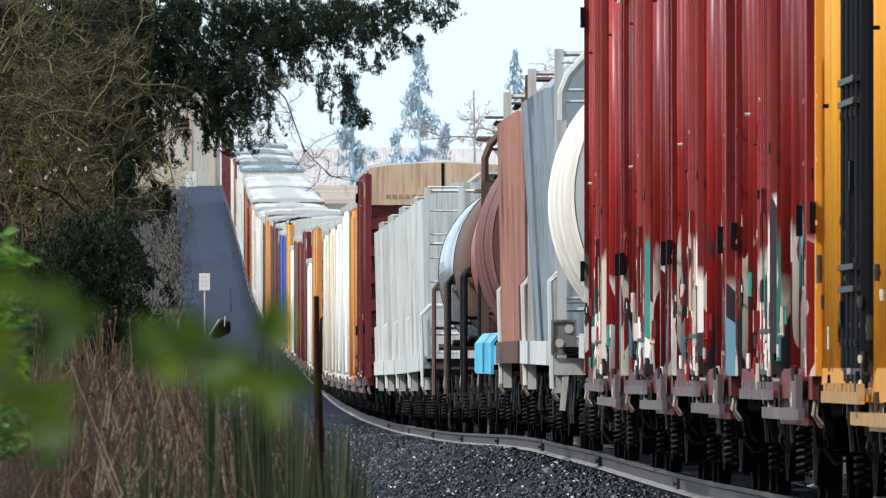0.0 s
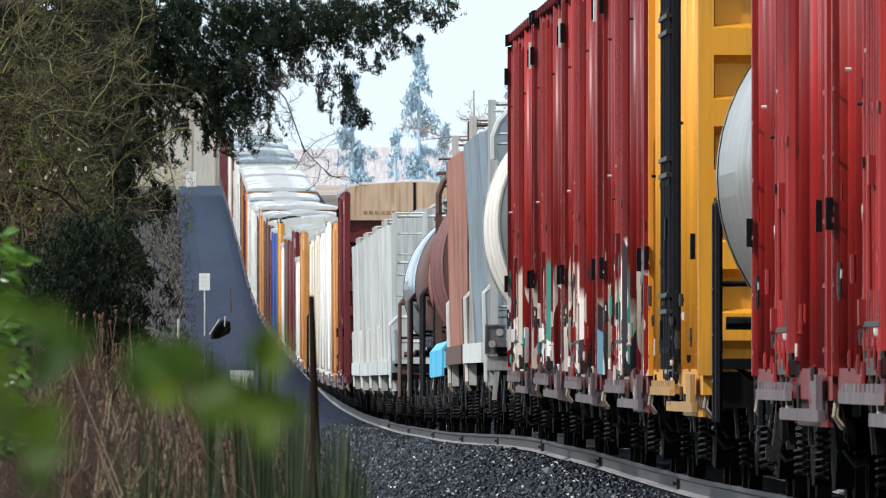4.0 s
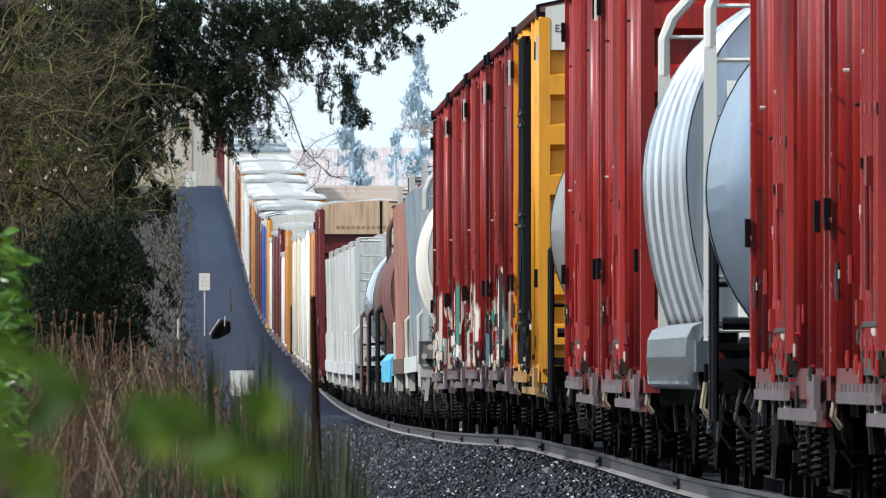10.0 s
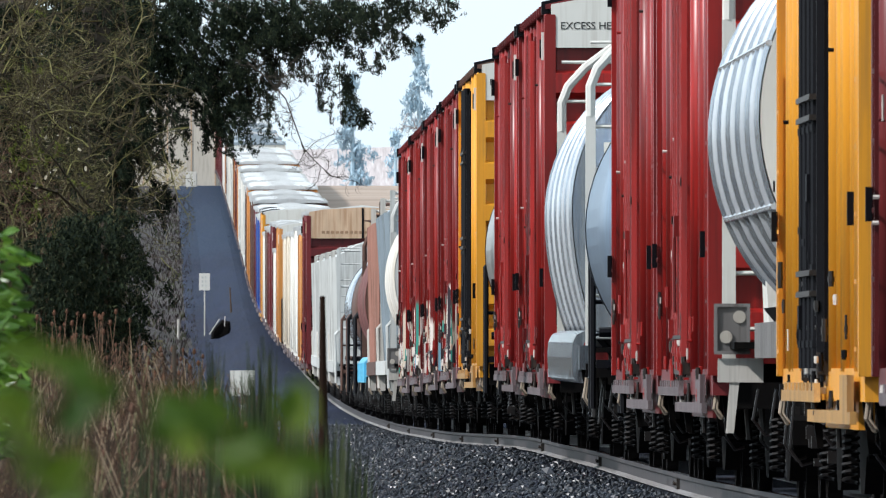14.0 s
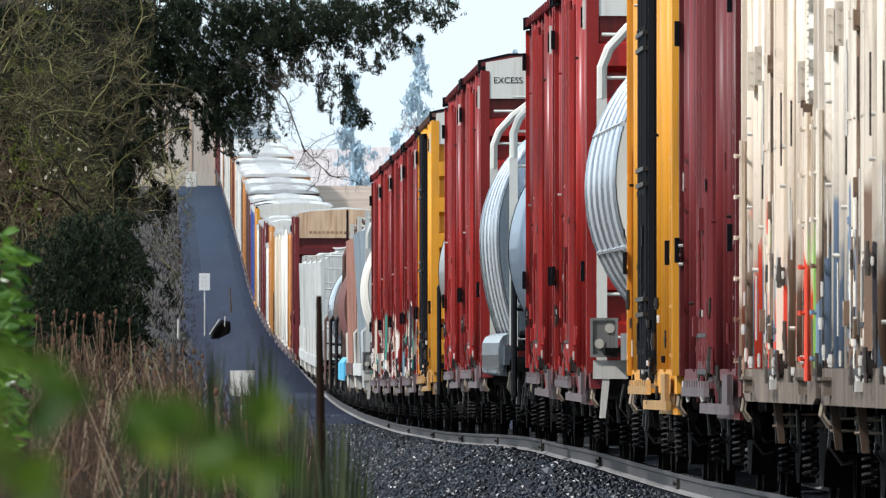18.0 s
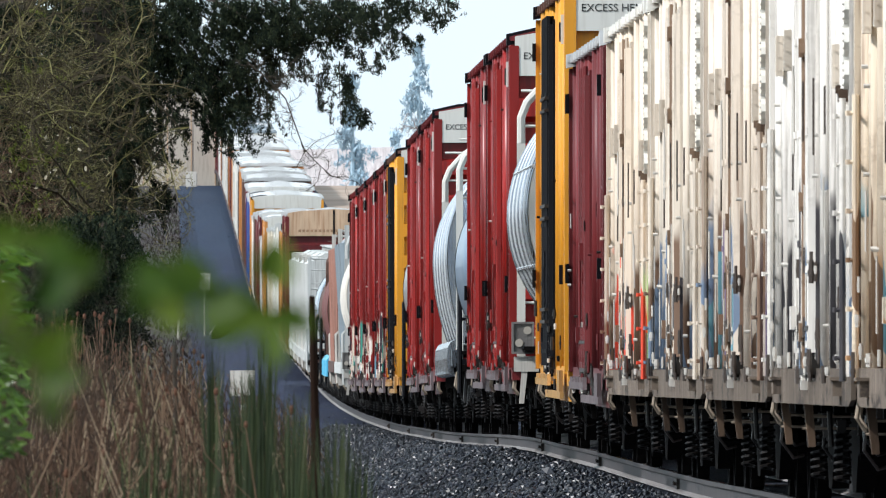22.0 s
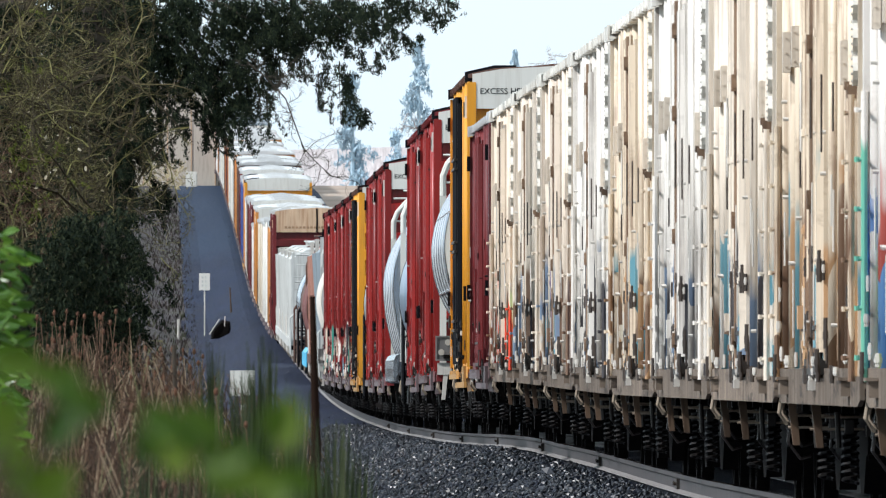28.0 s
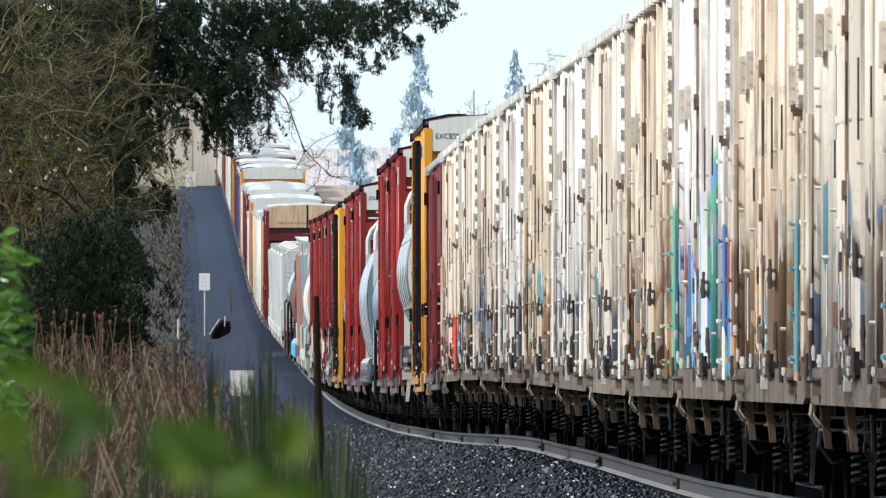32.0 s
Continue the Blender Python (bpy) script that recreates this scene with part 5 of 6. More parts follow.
def limb(bark, fol, start, tip, sag, long, thick=0.045, dens=14, wide=0.16):
    """A drooping limb with side twigs and hanging tresses along it."""
    s, t = Vector(start), Vector(tip)
    pts = []
    for i in range(15):
        k = i / 14
        p = s.lerp(t, k)
        p.z += sag * math.sin(math.pi * k) + rg.uniform(-0.02, 0.02)
        pts.append(p)
    bark.vine(pts, min(thick, 0.012 * (t - s).length), 0.004)
    along = (t - s).normalized()
    for i in range(int((t - s).length * dens)):
        k = 1 - 0.85 * rg.random() ** 1.3
        j = min(13, int(k * 14))
        p = pts[j].lerp(pts[j + 1], k * 14 - j)
        if i % 3 == 0:
            fol.bough(p, (rg.uniform(-0.25, 0.25), rg.uniform(-0.25, 0.25), -1), long * rg.uniform(0.4, 1.1) * (1.15 - 0.5 * k), wide * rg.uniform(0.5, 0.9), 0.2)
        else:
            fol.bough(p, along * 0.7 + Vector((rg.uniform(-0.6, 0.6), rg.uniform(-1, 1), rg.uniform(-0.3, 0.2))), long * rg.uniform(0.5, 1.1), wide * rg.uniform(0.6, 1.1), 0.7)
    fol.bough(pts[-2], along, long * 0.6, wide * 0.7, 0.4)


def fir(name, label, x, d, top, limbs, tresses, clouds, fill, spread, low, seed, needle=0.055, scale=1.0):
    base = soil(x, d)
    e = tagged(new(name), label, "tree")
    e.location = (x, d, base)
    bm = bmesh.new()
    girth = min(1, (top - base) / 9)
    rod(bm, (0, 0, -0.2), (0.1 * girth, 0, (top - base) * 0.5), 0.28 * girth, 10, 0.2 * girth)
    rod(bm, (0.1 * girth, 0, (top - base) * 0.5), (0.05 * girth, 0, top - base), 0.2 * girth, 10, 0.02)
    part("trunk", bm, BARK, e)
    wood, fol = Heap(), Foliage(seed)
    for (dx, dy, z0), (tx, ty, tz), sag, long in limbs:
        limb(wood, fol, (dx, dy, z0 - base), (tx, ty, tz - base), sag, long)
    for dx, z0, z1, w in tresses:  # hanging tresses: distance from the trunk, upper and lower end above the camera, width
        y = rg.uniform(-0.5, 0.5)
        wood.vine([(dx, y, z0 - base), (dx + rg.uniform(-0.02, 0.02), y, (z0 + z1) / 2 - base), (dx + 0.02, y, z1 - base + 0.05)], 0.006, 0.003)
        for k in range(3 + int(w / 0.1)):
            fol.bough((dx + rg.uniform(-0.3, 0.3) * w, y, z0 - base), (rg.uniform(-0.08, 0.14), 0, -1), (z0 - z1) * rg.uniform(0.85, 1.0), w * rg.uniform(0.45, 0.7), 0.1)
        fol.bough((dx, y, z1 + 0.12 - base), (1, rg.uniform(-0.5, 0.5), -0.4), w * 0.8, w * 0.4, 0.3)
    for x0, x1, z0, z1, n, size in clouds:
        fol.cloud((x0, x1, -0.6, 0.6, z0 - base, z1 - base), n, size)
    n = int((top - low) * 4)
    for i in range(n):
        z = low + (top - low) * i / n
        reach = spread * (1 - 0.75 * (z - low) / (top - low)) * rg.uniform(0.6, 1.1)
        a = rg.uniform(0, math.tau)
        limb(wood, fol, (0.1 * math.cos(a), 0.1 * math.sin(a), z - base), (reach * math.cos(a), reach * math.sin(a), z - base - reach * 0.35), 0.12 * scale, 0.35 * scale, 0.03 * scale, 12 / scale, 0.16 * scale)
    fol.cloud((-spread * 0.75, spread * 0.75, -spread * 0.75, spread * 0.75, low - 0.3 - base, min(top, 3.6) - base), fill, 0.26 * scale)
    tagged(place("limbwork", wood.mesh("limbwork", BARK), e), kind="stuff")
    place("crown", fol.mesh("crown", NEEDLE, needle), e)
    return e


# the near fir that reaches over the line, heights above the camera
fir("fir_tree", "dark drooping fir tree overhanging the railway line", -3.9, 232, 13,
    [((0, 0, 3.5), (4.05, -0.3, 2.76), 0.3, 0.22), ((0, 0, 3.6), (3.72, 0.2, 2.66), 0.3, 0.26), ((0, 0, 3.3), (3.45, 0.3, 2.42), 0.3, 0.24), ((0, 0, 3.2), (3.15, -0.3, 2.36), 0.3, 0.26),
     ((0, 0, 3.1), (2.85, 0, 2.3), 0.3, 0.26), ((0, 0, 3.0), (2.6, 0.3, 2.26), 0.3, 0.26), ((0, 0, 2.9), (2.3, -0.3, 2.2), 0.28, 0.3), ((0, 0, 2.8), (2.0, 0, 2.05), 0.28, 0.3),
     ((0, 0, 2.6), (1.78, 0.3, 1.85), 0.28, 0.3), ((0, 0, 2.5), (1.7, -0.3, 1.6), 0.3, 0.3), ((0, 0, 2.4), (1.5, 0, 1.5), 0.3, 0.3), ((0, 0, 2.2), (1.2, 0.3, 1.55), 0.25, 0.3),
     ((0, 0, 2.0), (1.0, -0.3, 1.45), 0.2, 0.3), ((0, 0, 1.2), (0.86, 0.3, 0.52), 0.16, 0.2), ((0, 0, 0.9), (0.68, -0.3, 0.45), 0.12, 0.28),
     ((0, 0, 0.3), (0.45, 0, 0), 0.1, 0.3), ((0, 0, -0.1), (0.5, 0.3, -0.35), 0.1, 0.3), ((0, 0, -0.4), (0.5, -0.3, -0.62), 0.1, 0.3),
     ((0, 0, 3.9), (3.5, 0, 2.9), 0.3, 0.3), ((0, 0, 3.8), (2.9, 0.3, 2.75), 0.3, 0.3), ((0, 0, 3.6), (2.2, -0.3, 2.6), 0.3, 0.3)],
    [(2.74, 2.1, 1.36, 0.2), (2.86, 2.0, 1.36, 0.24), (2.98, 1.62, 1.38, 0.22), (2.5, 2.0, 1.5, 0.08), (1.94, 1.75, 1.18, 0.16), (1.84, 1.85, 1.42, 0.12), (2.34, 2.15, 1.86, 0.13), (2.2, 2.2, 1.92, 0.15),
     (2.6, 2.12, 1.78, 0.14), (3.3, 2.35, 2.12, 0.16), (3.64, 2.42, 2.27, 0.08), (3.82, 2.68, 2.46, 0.16), (3.95, 2.72, 2.54, 0.14), (3.14, 2.25, 1.98, 0.16), (2.98, 2.25, 2.0, 0.18),
     (1.6, 1.75, 1.1, 0.34), (1.45, 1.6, 1.0, 0.3), (1.32, 1.8, 1.2, 0.24), (1.13, 1.9, 1.36, 0.18), (1.74, 1.85, 1.52, 0.22), (0.88, 1.6, 0.9, 0.13), (0.75, 1.6, 0.95, 0.12), (1.0, 1.5, 1.2, 0.1),
     (0.78, 0.75, 0.4, 0.2), (0.66, 0.7, 0.42, 0.22), (0.36, 1.2, 0.35, 0.2), (2.06, 2.2, 1.78, 0.16), (1.24, 1.5, 1.08, 0.12), (0.55, 1.5, 0.8, 0.16)],
    [(-0.5, 0.3, 1.0, 2.95, 260, 0.28), (0.3, 0.7, 1.05, 1.8, 110, 0.22), (0.2, 1.0, 1.75, 2.85, 260, 0.3), (1.0, 1.95, 1.85, 2.85, 250, 0.3), (1.95, 2.45, 2.3, 2.85, 90, 0.26), (2.45, 3.3, 2.45, 2.85, 110, 0.24), (3.3, 3.8, 2.65, 2.85, 30, 0.2), (-0.1, 0.42, 1.0, 1.75, 120, 0.26),
     (-0.1, 0.42, 0.3, 1.0, 130, 0.26), (1.3, 1.65, 1.35, 1.85, 60, 0.22)],
    420, 0.45, -1.7, 21, 0.046)
fir("fir_tree", "dense dark fir tree behind the bare thicket", -5.2, 250, 15, [((0, 0, 3.4), (1.5, -0.4, 2.9), 0.3, 0.4), ((0, 0, 2.2), (1.2, 0.2, 1.7), 0.3, 0.4), ((0, 0, 1.4), (1.0, 0.2, 0.8), 0.2, 0.4)], [], [(-1.0, 1.5, 1.2, 3.1, 420, 0.36), (-1.0, 1.2, -1.0, 1.2, 420, 0.36)], 200, 1.4, -2.2, 22, 0.085, 1.3)
fir("fir_tree", "dense dark fir tree behind the bare thicket", -7.0, 262, 16, [], [], [(-1.0, 1.6, -1.0, 3.2, 420, 0.4)], 120, 1.7, -2.4, 23, 0.1, 1.5)


# bare mossy thicket
def grow(h, p, way, length, r, depth, lim=99.0, wild=0.26):
    """A branch that wanders, and its side branches."""
    n = 5 if depth == 0 else 8
    q, d = Vector(p), Vector(way).normalized()
    pts, turn = [q], Vector((0, 0, 0))
    for i in range(n):
        turn = turn * 0.6 + Vector((rg.gauss(0, wild), rg.gauss(0, wild * 0.5), rg.gauss(0, wild * 0.8)))
        d = (d + turn).normalized()
        if q.x + d.x * length / n > lim:
            d.x = -abs(d.x)
            turn.x = -abs(turn.x)
        e = q + d * (length / n)
        pts.append(e)
        if depth > 0 and i > 0:
            for k in range(1 if depth > 1 else 2):
                side = (d * 0.5 + Vector((rg.uniform(-1.1, 1.1), rg.uniform(-0.5, 0.5), rg.uniform(-0.6, 0.8)))).normalized()
                grow(h, q.lerp(e, rg.random()), side, length * rg.uniform(0.25, 0.48), r * 0.52, depth - 1, lim, wild)
        q = e
    h.vine(pts, r, r * 0.35)


def thicket(name, label, x, d, low, top, stems, width, edge, mat, r=0.013, tilt=0.0):
    e = tagged(new(name), label, "shrub")
    base = soil(x, d)
    e.location = (x, d, base)
    for i in range(stems):
        h = Heap()
        bx = rg.uniform(-width, width)
        z = low + (top - low) * 0.75 * i / stems - base if i % 3 else -0.1
        if i % 3:
            way = [rg.uniform(-0.3, 0.3) for k in range(5)]
            h.vine([(bx * 0.3 + way[0], 0.5, -0.1)] + [(bx * (0.3 + 0.15 * k) + way[k] * 0.7, 0.4, z * k / 5) for k in range(1, 5)] + [(bx, rg.uniform(-0.6, 0.6), z)], r * 0.6, r * 0.5)
        grow(h, (bx, rg.uniform(-0.6, 0.6), z), (rg.uniform(-0.9, 0.9) + tilt, 0, rg.uniform(0.3, 1)), (top - base) * rg.uniform(0.3, 0.5) if i % 3 else (top - base) * rg.uniform(0.8, 1.05), r, 3, edge * d / 150 - x - rg.random() ** 1.5 * 0.9)
        place("stem", h.mesh("stem", mat), e)
    return e


bush_a = thicket("bare_thicket", "leafless mossy thicket of olive twigs", -2.9, 150, -0.2, 1.9, 15, 0.5, -1.78, TWIG, tilt=0.2)
thicket("bare_thicket", "leafless mossy thicket of olive twigs", -3.5, 165, -0.4, 2.1, 12, 0.5, -2.0, TWIG, tilt=0.1)
thicket("bare_thicket", "brown leafless brambles on the bank", -3.0, 152, -1.0, 0.5, 9, 0.5, -2.5, BRAMBLE, 0.008)
# a few dead leaves still on the twigs, and moss along them
h = Heap()
for i in range(34):
    p = (rg.uniform(-0.2, 0.75), -0.9, rg.uniform(-0.5, 1.8) + 1.9)
    a = rg.uniform(0, math.tau)
    L = rg.uniform(0.018, 0.05)
    h.leaf(p, (L * math.cos(a), 0.01, L * math.sin(a)), (-L * 0.5 * math.sin(a), 0.01, L * 0.5 * math.cos(a)), 0.2)
tagged(place("dead_leaf", h.mesh("dead_leaf", DEADLEAF), bush_a, (0, 0, 0), "pale withered leaves on the twigs"), kind="stuff")
moss = Foliage(31)
for i in range(46):
    p = (rg.gauss(-0.1, 0.22), -0.8, 0.7 + rg.gauss(0, 0.35) - soil(-2.9, 150))
    moss.bough(p, (rg.uniform(-1, 1), 0, rg.uniform(-0.8, 0.4)), rg.uniform(0.06, 0.2), 0.035, 0.5, 0.03)
tagged(place("moss", moss.mesh("moss", MOSS, 0.022), bush_a, (0, 0, 0), "yellow-green moss on the twigs"), kind="stuff")

fir("young_fir", "low dense dark young fir under the thicket", -2.32, 141, 0.2, [((0, 0, 0.1), (0.3, 0, -0.12), 0.08, 0.16), ((0, 0, -0.05), (0.42, 0.1, -0.22), 0.06, 0.16), ((0, 0, -0.2), (0.38, -0.1, -0.42), 0.06, 0.16), ((0, 0, -0.35), (0.3, 0, -0.6), 0.05, 0.16),
    ((0, 0, 0), (-0.45, 0, -0.3), 0.1, 0.16)], [], [(-0.32, 0.2, -0.7, 0.28, 520, 0.16), (-0.55, -0.2, -0.7, 0.1, 200, 0.16)], 260, 0.36, -1.0, 24, 0.035, 0.55)

# one bare hanging branch by the fir
bb = tagged(new("bare_branch"), "thin leafless branch hanging beside the fir", "branch")
bb.location = (-2.15, 228, 2.05)
h = Heap()
stemline = [(0, 0, 0), (0.2, 0, -0.16), (0.42, 0, -0.4), (0.52, 0, -0.68), (0.62, 0, -0.95), (0.78, 0, -1.12), (0.93, 0, -1.25)]
h.vine(stemline, 0.012, 0.004)
for i in range(26):
    k = rg.random() * 5.8
    a, b = Vector(stemline[int(k)]), Vector(stemline[int(k) + 1])
    grow(h, a.lerp(b, k - int(k)), (rg.uniform(-0.6, 0.9), rg.uniform(-0.3, 0.3), rg.uniform(-1, 0.35)), rg.uniform(0.15, 0.5), 0.005, 1)
tagged(place("twigwork", h.mesh("twigwork", BARK), bb), kind="stuff")

# weeds: dry stalks, teasels, grass tufts
dry = Heap()
for i in range(3600):
    d = 75 + 95 * rg.random()
    px = rg.uniform(-30, 560)
    x = (px - 784) / 36700 * d
    lim = 585 + max(0, px - 230) * 0.42 + (60 if px < 60 else 0)
    py = lim + rg.random() ** 0.8 * 330
    z = (441 - py) / 36700 * d
    lean = rg.uniform(-0.3, 0.3)
    base = max(soil(x, d), z - rg.uniform(0.25, 0.9))
    dry.stick((x + lean, d, base), (x, d, z), 0.003, 0.0015)
    for k in range(rg.randint(1, 5)):
        zz = z - rg.random() * (z - base) * 0.8
        dry.blade((x + lean * 0.3, d, zz), (x + rg.uniform(-0.1, 0.1), d + rg.uniform(-0.05, 0.05), zz + rg.uniform(-0.06, 0.1)), 0.006, rg.uniform(-1, 1))
tagged(new("dry_weeds", dry.mesh("dry_weeds", DRY)), "tangle of dead brown weed stalks", "weeds", kind="stuff")

bm = bmesh.new()
secs = []
for k, r in ((0, 0.006), (0.008, 0.014), (0.03, 0.019), (0.055, 0.017), (0.072, 0.01), (0.08, 0.003)):
    secs.append([(r * math.cos(i / 9 * math.tau), r * math.sin(i / 9 * math.tau), k) for i in range(9)])
loft(bm, secs)
for i in range(60):
    a, z = rg.uniform(0, math.tau), rg.uniform(0.005, 0.075)
    r = 0.018 * math.sin(math.pi * min(1, (z + 0.01) / 0.09)) + 0.002
    rod(bm, (r * math.cos(a), r * math.sin(a), z), ((r + 0.007) * math.cos(a), (r + 0.007) * math.sin(a), z + 0.005), 0.0012, 3, 0.0003)
for i in range(6):
    a = i / 6 * math.tau
    rod(bm, (0, 0, 0), (0.035 * math.cos(a), 0.035 * math.sin(a), 0.035), 0.0015, 3, 0.0005)
head_me = mesh_of(bm, TEASEL, "seed_head")
for i in range(150):
    if i < 70:
        d, px, py = rg.uniform(120, 145), rg.uniform(65, 232), rg.uniform(555, 660)
    elif i < 105:
        d, px, py = rg.uniform(105, 135), rg.uniform(232, 360), rg.uniform(620, 700)
    else:
        d, px, py = rg.uniform(70, 100), rg.uniform(80, 520), rg.uniform(690, 880)
    x, z = (px - 784) / 36700 * d, (441 - py) / 36700 * d
    base = soil(x, d)
    e = tagged(new("teasel"), "dead brown teasel stalk with a bristly head", "weed", "dead teasels")
    e.location = (x, d, base)
    h = Heap()
    bend = rg.uniform(-0.4, 0.4)
    h.vine([(bend, 0, 0), (bend * 0.55, 0, (z - base) * 0.4), (bend * 0.15, 0, (z - base) * 0.8), (0, 0, z - base)], 0.0042, 0.0026)
    for k in (0.7, 0.85):
        q = rg.choice((-1, 1)) * rg.uniform(0.03, 0.09)
        h.vine([(bend * (1 - k) * 0.7, 0, (z - base) * k), (bend * (1 - k) * 0.7 + q, 0, (z - base) * k + 0.08), (bend * (1 - k) * 0.7 + q * 1.2, 0, (z - base) * k + 0.17)], 0.003, 0.002)
    place("stalk", h.mesh("stalk", STALK), e)
    s = rg.uniform(0.34, 0.55)
    o = place("seed_head", head_me, e, (0, 0, z - base))
    o.scale = (s * 1.1, s * 1.1, s * 0.9)

for cx, n, yt, spreadpx in ((466, 60, 590, 26), (592, 70, 740, 42), (515, 60, 690, 45), (378, 40, 600, 22), (545, 60, 810, 60), (628, 80, 790, 36), (480, 60, 790, 60), (330, 50, 780, 70), (260, 70, 740, 60), (410, 80, 740, 60), (180, 60, 800, 70), (520, 70, 740, 50), (90, 50, 820, 70), (440, 70, 650, 40)):
    h = Heap()
    d0 = rg.uniform(70, 90)
    bx = (cx - 784) / 36700 * d0
    base = soil(bx, d0)
    for i in range(n):
        px = cx + rg.gauss(0, spreadpx * 0.45)
        d = d0 + rg.uniform(-2, 2)
        x, z = (px - 784) / 36700 * d, (441 - (yt + abs(rg.gauss(0, 60)))) / 36700 * d
        mid = (x - bx) * 0.6
        h.blade((mid * 0.5, d - d0, z - base - 0.75), (x - bx + rg.uniform(-0.03, 0.03), d - d0, z - base), 0.007, rg.uniform(-1, 1))
        h.stick((mid * 0.4, d - d0, 0), (mid * 0.5, d - d0, z - base - 0.6), 0.004, 0.004)
    g = tagged(new("grass_tuft", h.mesh("grass_tuft", GRASSM)), "tall thin green broom and grass tuft", "grass", "grass tufts")
    g.location = (bx, d0, base)

tuft = Heap()
for i in range(5200):
    d = 560 + 840 * rg.random()
    u = -3.9 - abs(rg.gauss(0, 1.5))
    x = mid_x(d) + u
    z = soil(x, d)
    s = rg.uniform(0.04, 0.13) if u > -4.4 else rg.uniform(0.06, 0.26)
    tuft.blade((x, d, z - 0.05), (x + rg.uniform(-s, s) * 0.5, d + rg.uniform(-0.2, 0.2), z + s), s * rg.uniform(0.1, 0.5), rg.uniform(-1.2, 1.2))
tagged(new("bank_weeds", tuft.mesh("bank_weeds", BANKWEED)), "low brown weeds along the foot of the bank", "weeds", kind="stuff")

# glossy laurel at the edge of the view
lau = tagged(new("laurel_bush"), "bright green glossy laurel bush", "bush")
lx, ld = -1.36, 60
lau.location = (lx, ld, soil(lx, ld))
h = Heap()
for i in range(620):
    px, py = rg.uniform(-120, 52) - rg.random() * 20, rg.uniform(405, 800)
    if px > 30 and (py < 440 or py > 690):
        px -= 40
    d = ld + rg.uniform(-0.4, 0.4)
    p = ((px - 784) / 36700 * d - lx, d - ld, (441 - py) / 36700 * d - soil(lx, ld))
    a = rg.uniform(-0.9, 0.5)
    L = rg.uniform(0.03, 0.06)
    h.leaf(p, (L * math.cos(a) * rg.choice((-1, 1, 1)), rg.uniform(-0.03, 0.03), L * math.sin(a)), (0, rg.uniform(-0.02, 0.02), L * 0.42), 0.12)
place("leaves", h.mesh("leaves", LEAF), lau)
h = Heap()
for i in range(5):
    h.stick((rg.uniform(-0.3, 0), 0, 0), (rg.uniform(-0.15, 0.02), rg.uniform(-0.3, 0.3), 1.75 + rg.uniform(-0.2, 0.3)), 0.012, 0.005)
place("stems", h.mesh("stems", BARK), lau)

# a sprouting branch close to the camera, out of focus
sprig = tagged(new("leafy_branch"), "blurred fresh green leafy branch near the camera", "branch")
SX, SD, SZ = -0.25, 9.8, -0.14
h = Heap()
tw = Heap()
for cx, cy, n, w in ((-30, 580, 3, 40), (90, 545, 4, 26), (190, 560, 4, 28), (30, 650, 2, 30), (335, 620, 4, 26), (250, 600, 2, 20), (440, 615, 4, 24), (480, 650, 4, 32), (20, 770, 4, 40), (120, 690, 2, 40), (420, 680, 2, 30)):
    c = ((cx - 784) / 36700 * SD - SX, 0, (620 - cy) / 36700 * SD)
    for i in range(n):
        p = (c[0] + rg.gauss(0, w) * SD / 36700, rg.uniform(-0.25, 0.25), c[2] + rg.gauss(0, w * 0.5) * SD / 36700)
        a = rg.uniform(0, math.tau)
        L = rg.uniform(0.019, 0.031)
        h.leaf(p, (L * math.cos(a), rg.uniform(-0.006, 0.006), L * math.sin(a)), (-L * 0.6 * math.sin(a), rg.uniform(-0.005, 0.005), L * 0.6 * math.cos(a)), 0.1)
    tw.stick((-0.06, 0, -0.12), c, 0.0012, 0.0007)
tw.stick((-0.06, 0, -2.15), (-0.06, 0, -0.12), 0.004, 0.002)
place("leaves", h.mesh("leaves", SPROUT), sprig)
place("twigwork", tw.mesh("twigs", BARK), sprig)
SPRIG_BASE = (SX, SD, -(620 - 441) / 36700 * SD)
sprig.location = SPRIG_BASE

# slim dead post in front of the ballast
bm = bmesh.new()
PD = 85.0
px0 = (563 - 784) / 36700 * PD
pz = soil(px0, PD)
ptop = (441 - 524) / 36700 * PD
rod(bm, (0, 0, -0.2), (0.0, 0, (ptop - pz) * 0.75), 0.021, 8, 0.02)
rod(bm, (0, 0, (ptop - pz) * 0.75), (-0.012, 0, ptop - pz), 0.02, 8, 0.011)
post = tagged(part("post", bm, POSTM, None), "slim rusty-brown fence post in the weeds", "post")
post.location = (px0, PD, pz)
bm = bmesh.new()
rod(bm, (0.04, 0, -0.2), (0, 0, 1.62), 0.012, 7, 0.01)
stakex = (308 - 784) / 36700 * 95
tagged(part("stake", bm, BARK, None), "thin dark leaning stake in the weeds", "stake").location = (stakex, 95, (441 - 610) / 36700 * 95 - 1.62)


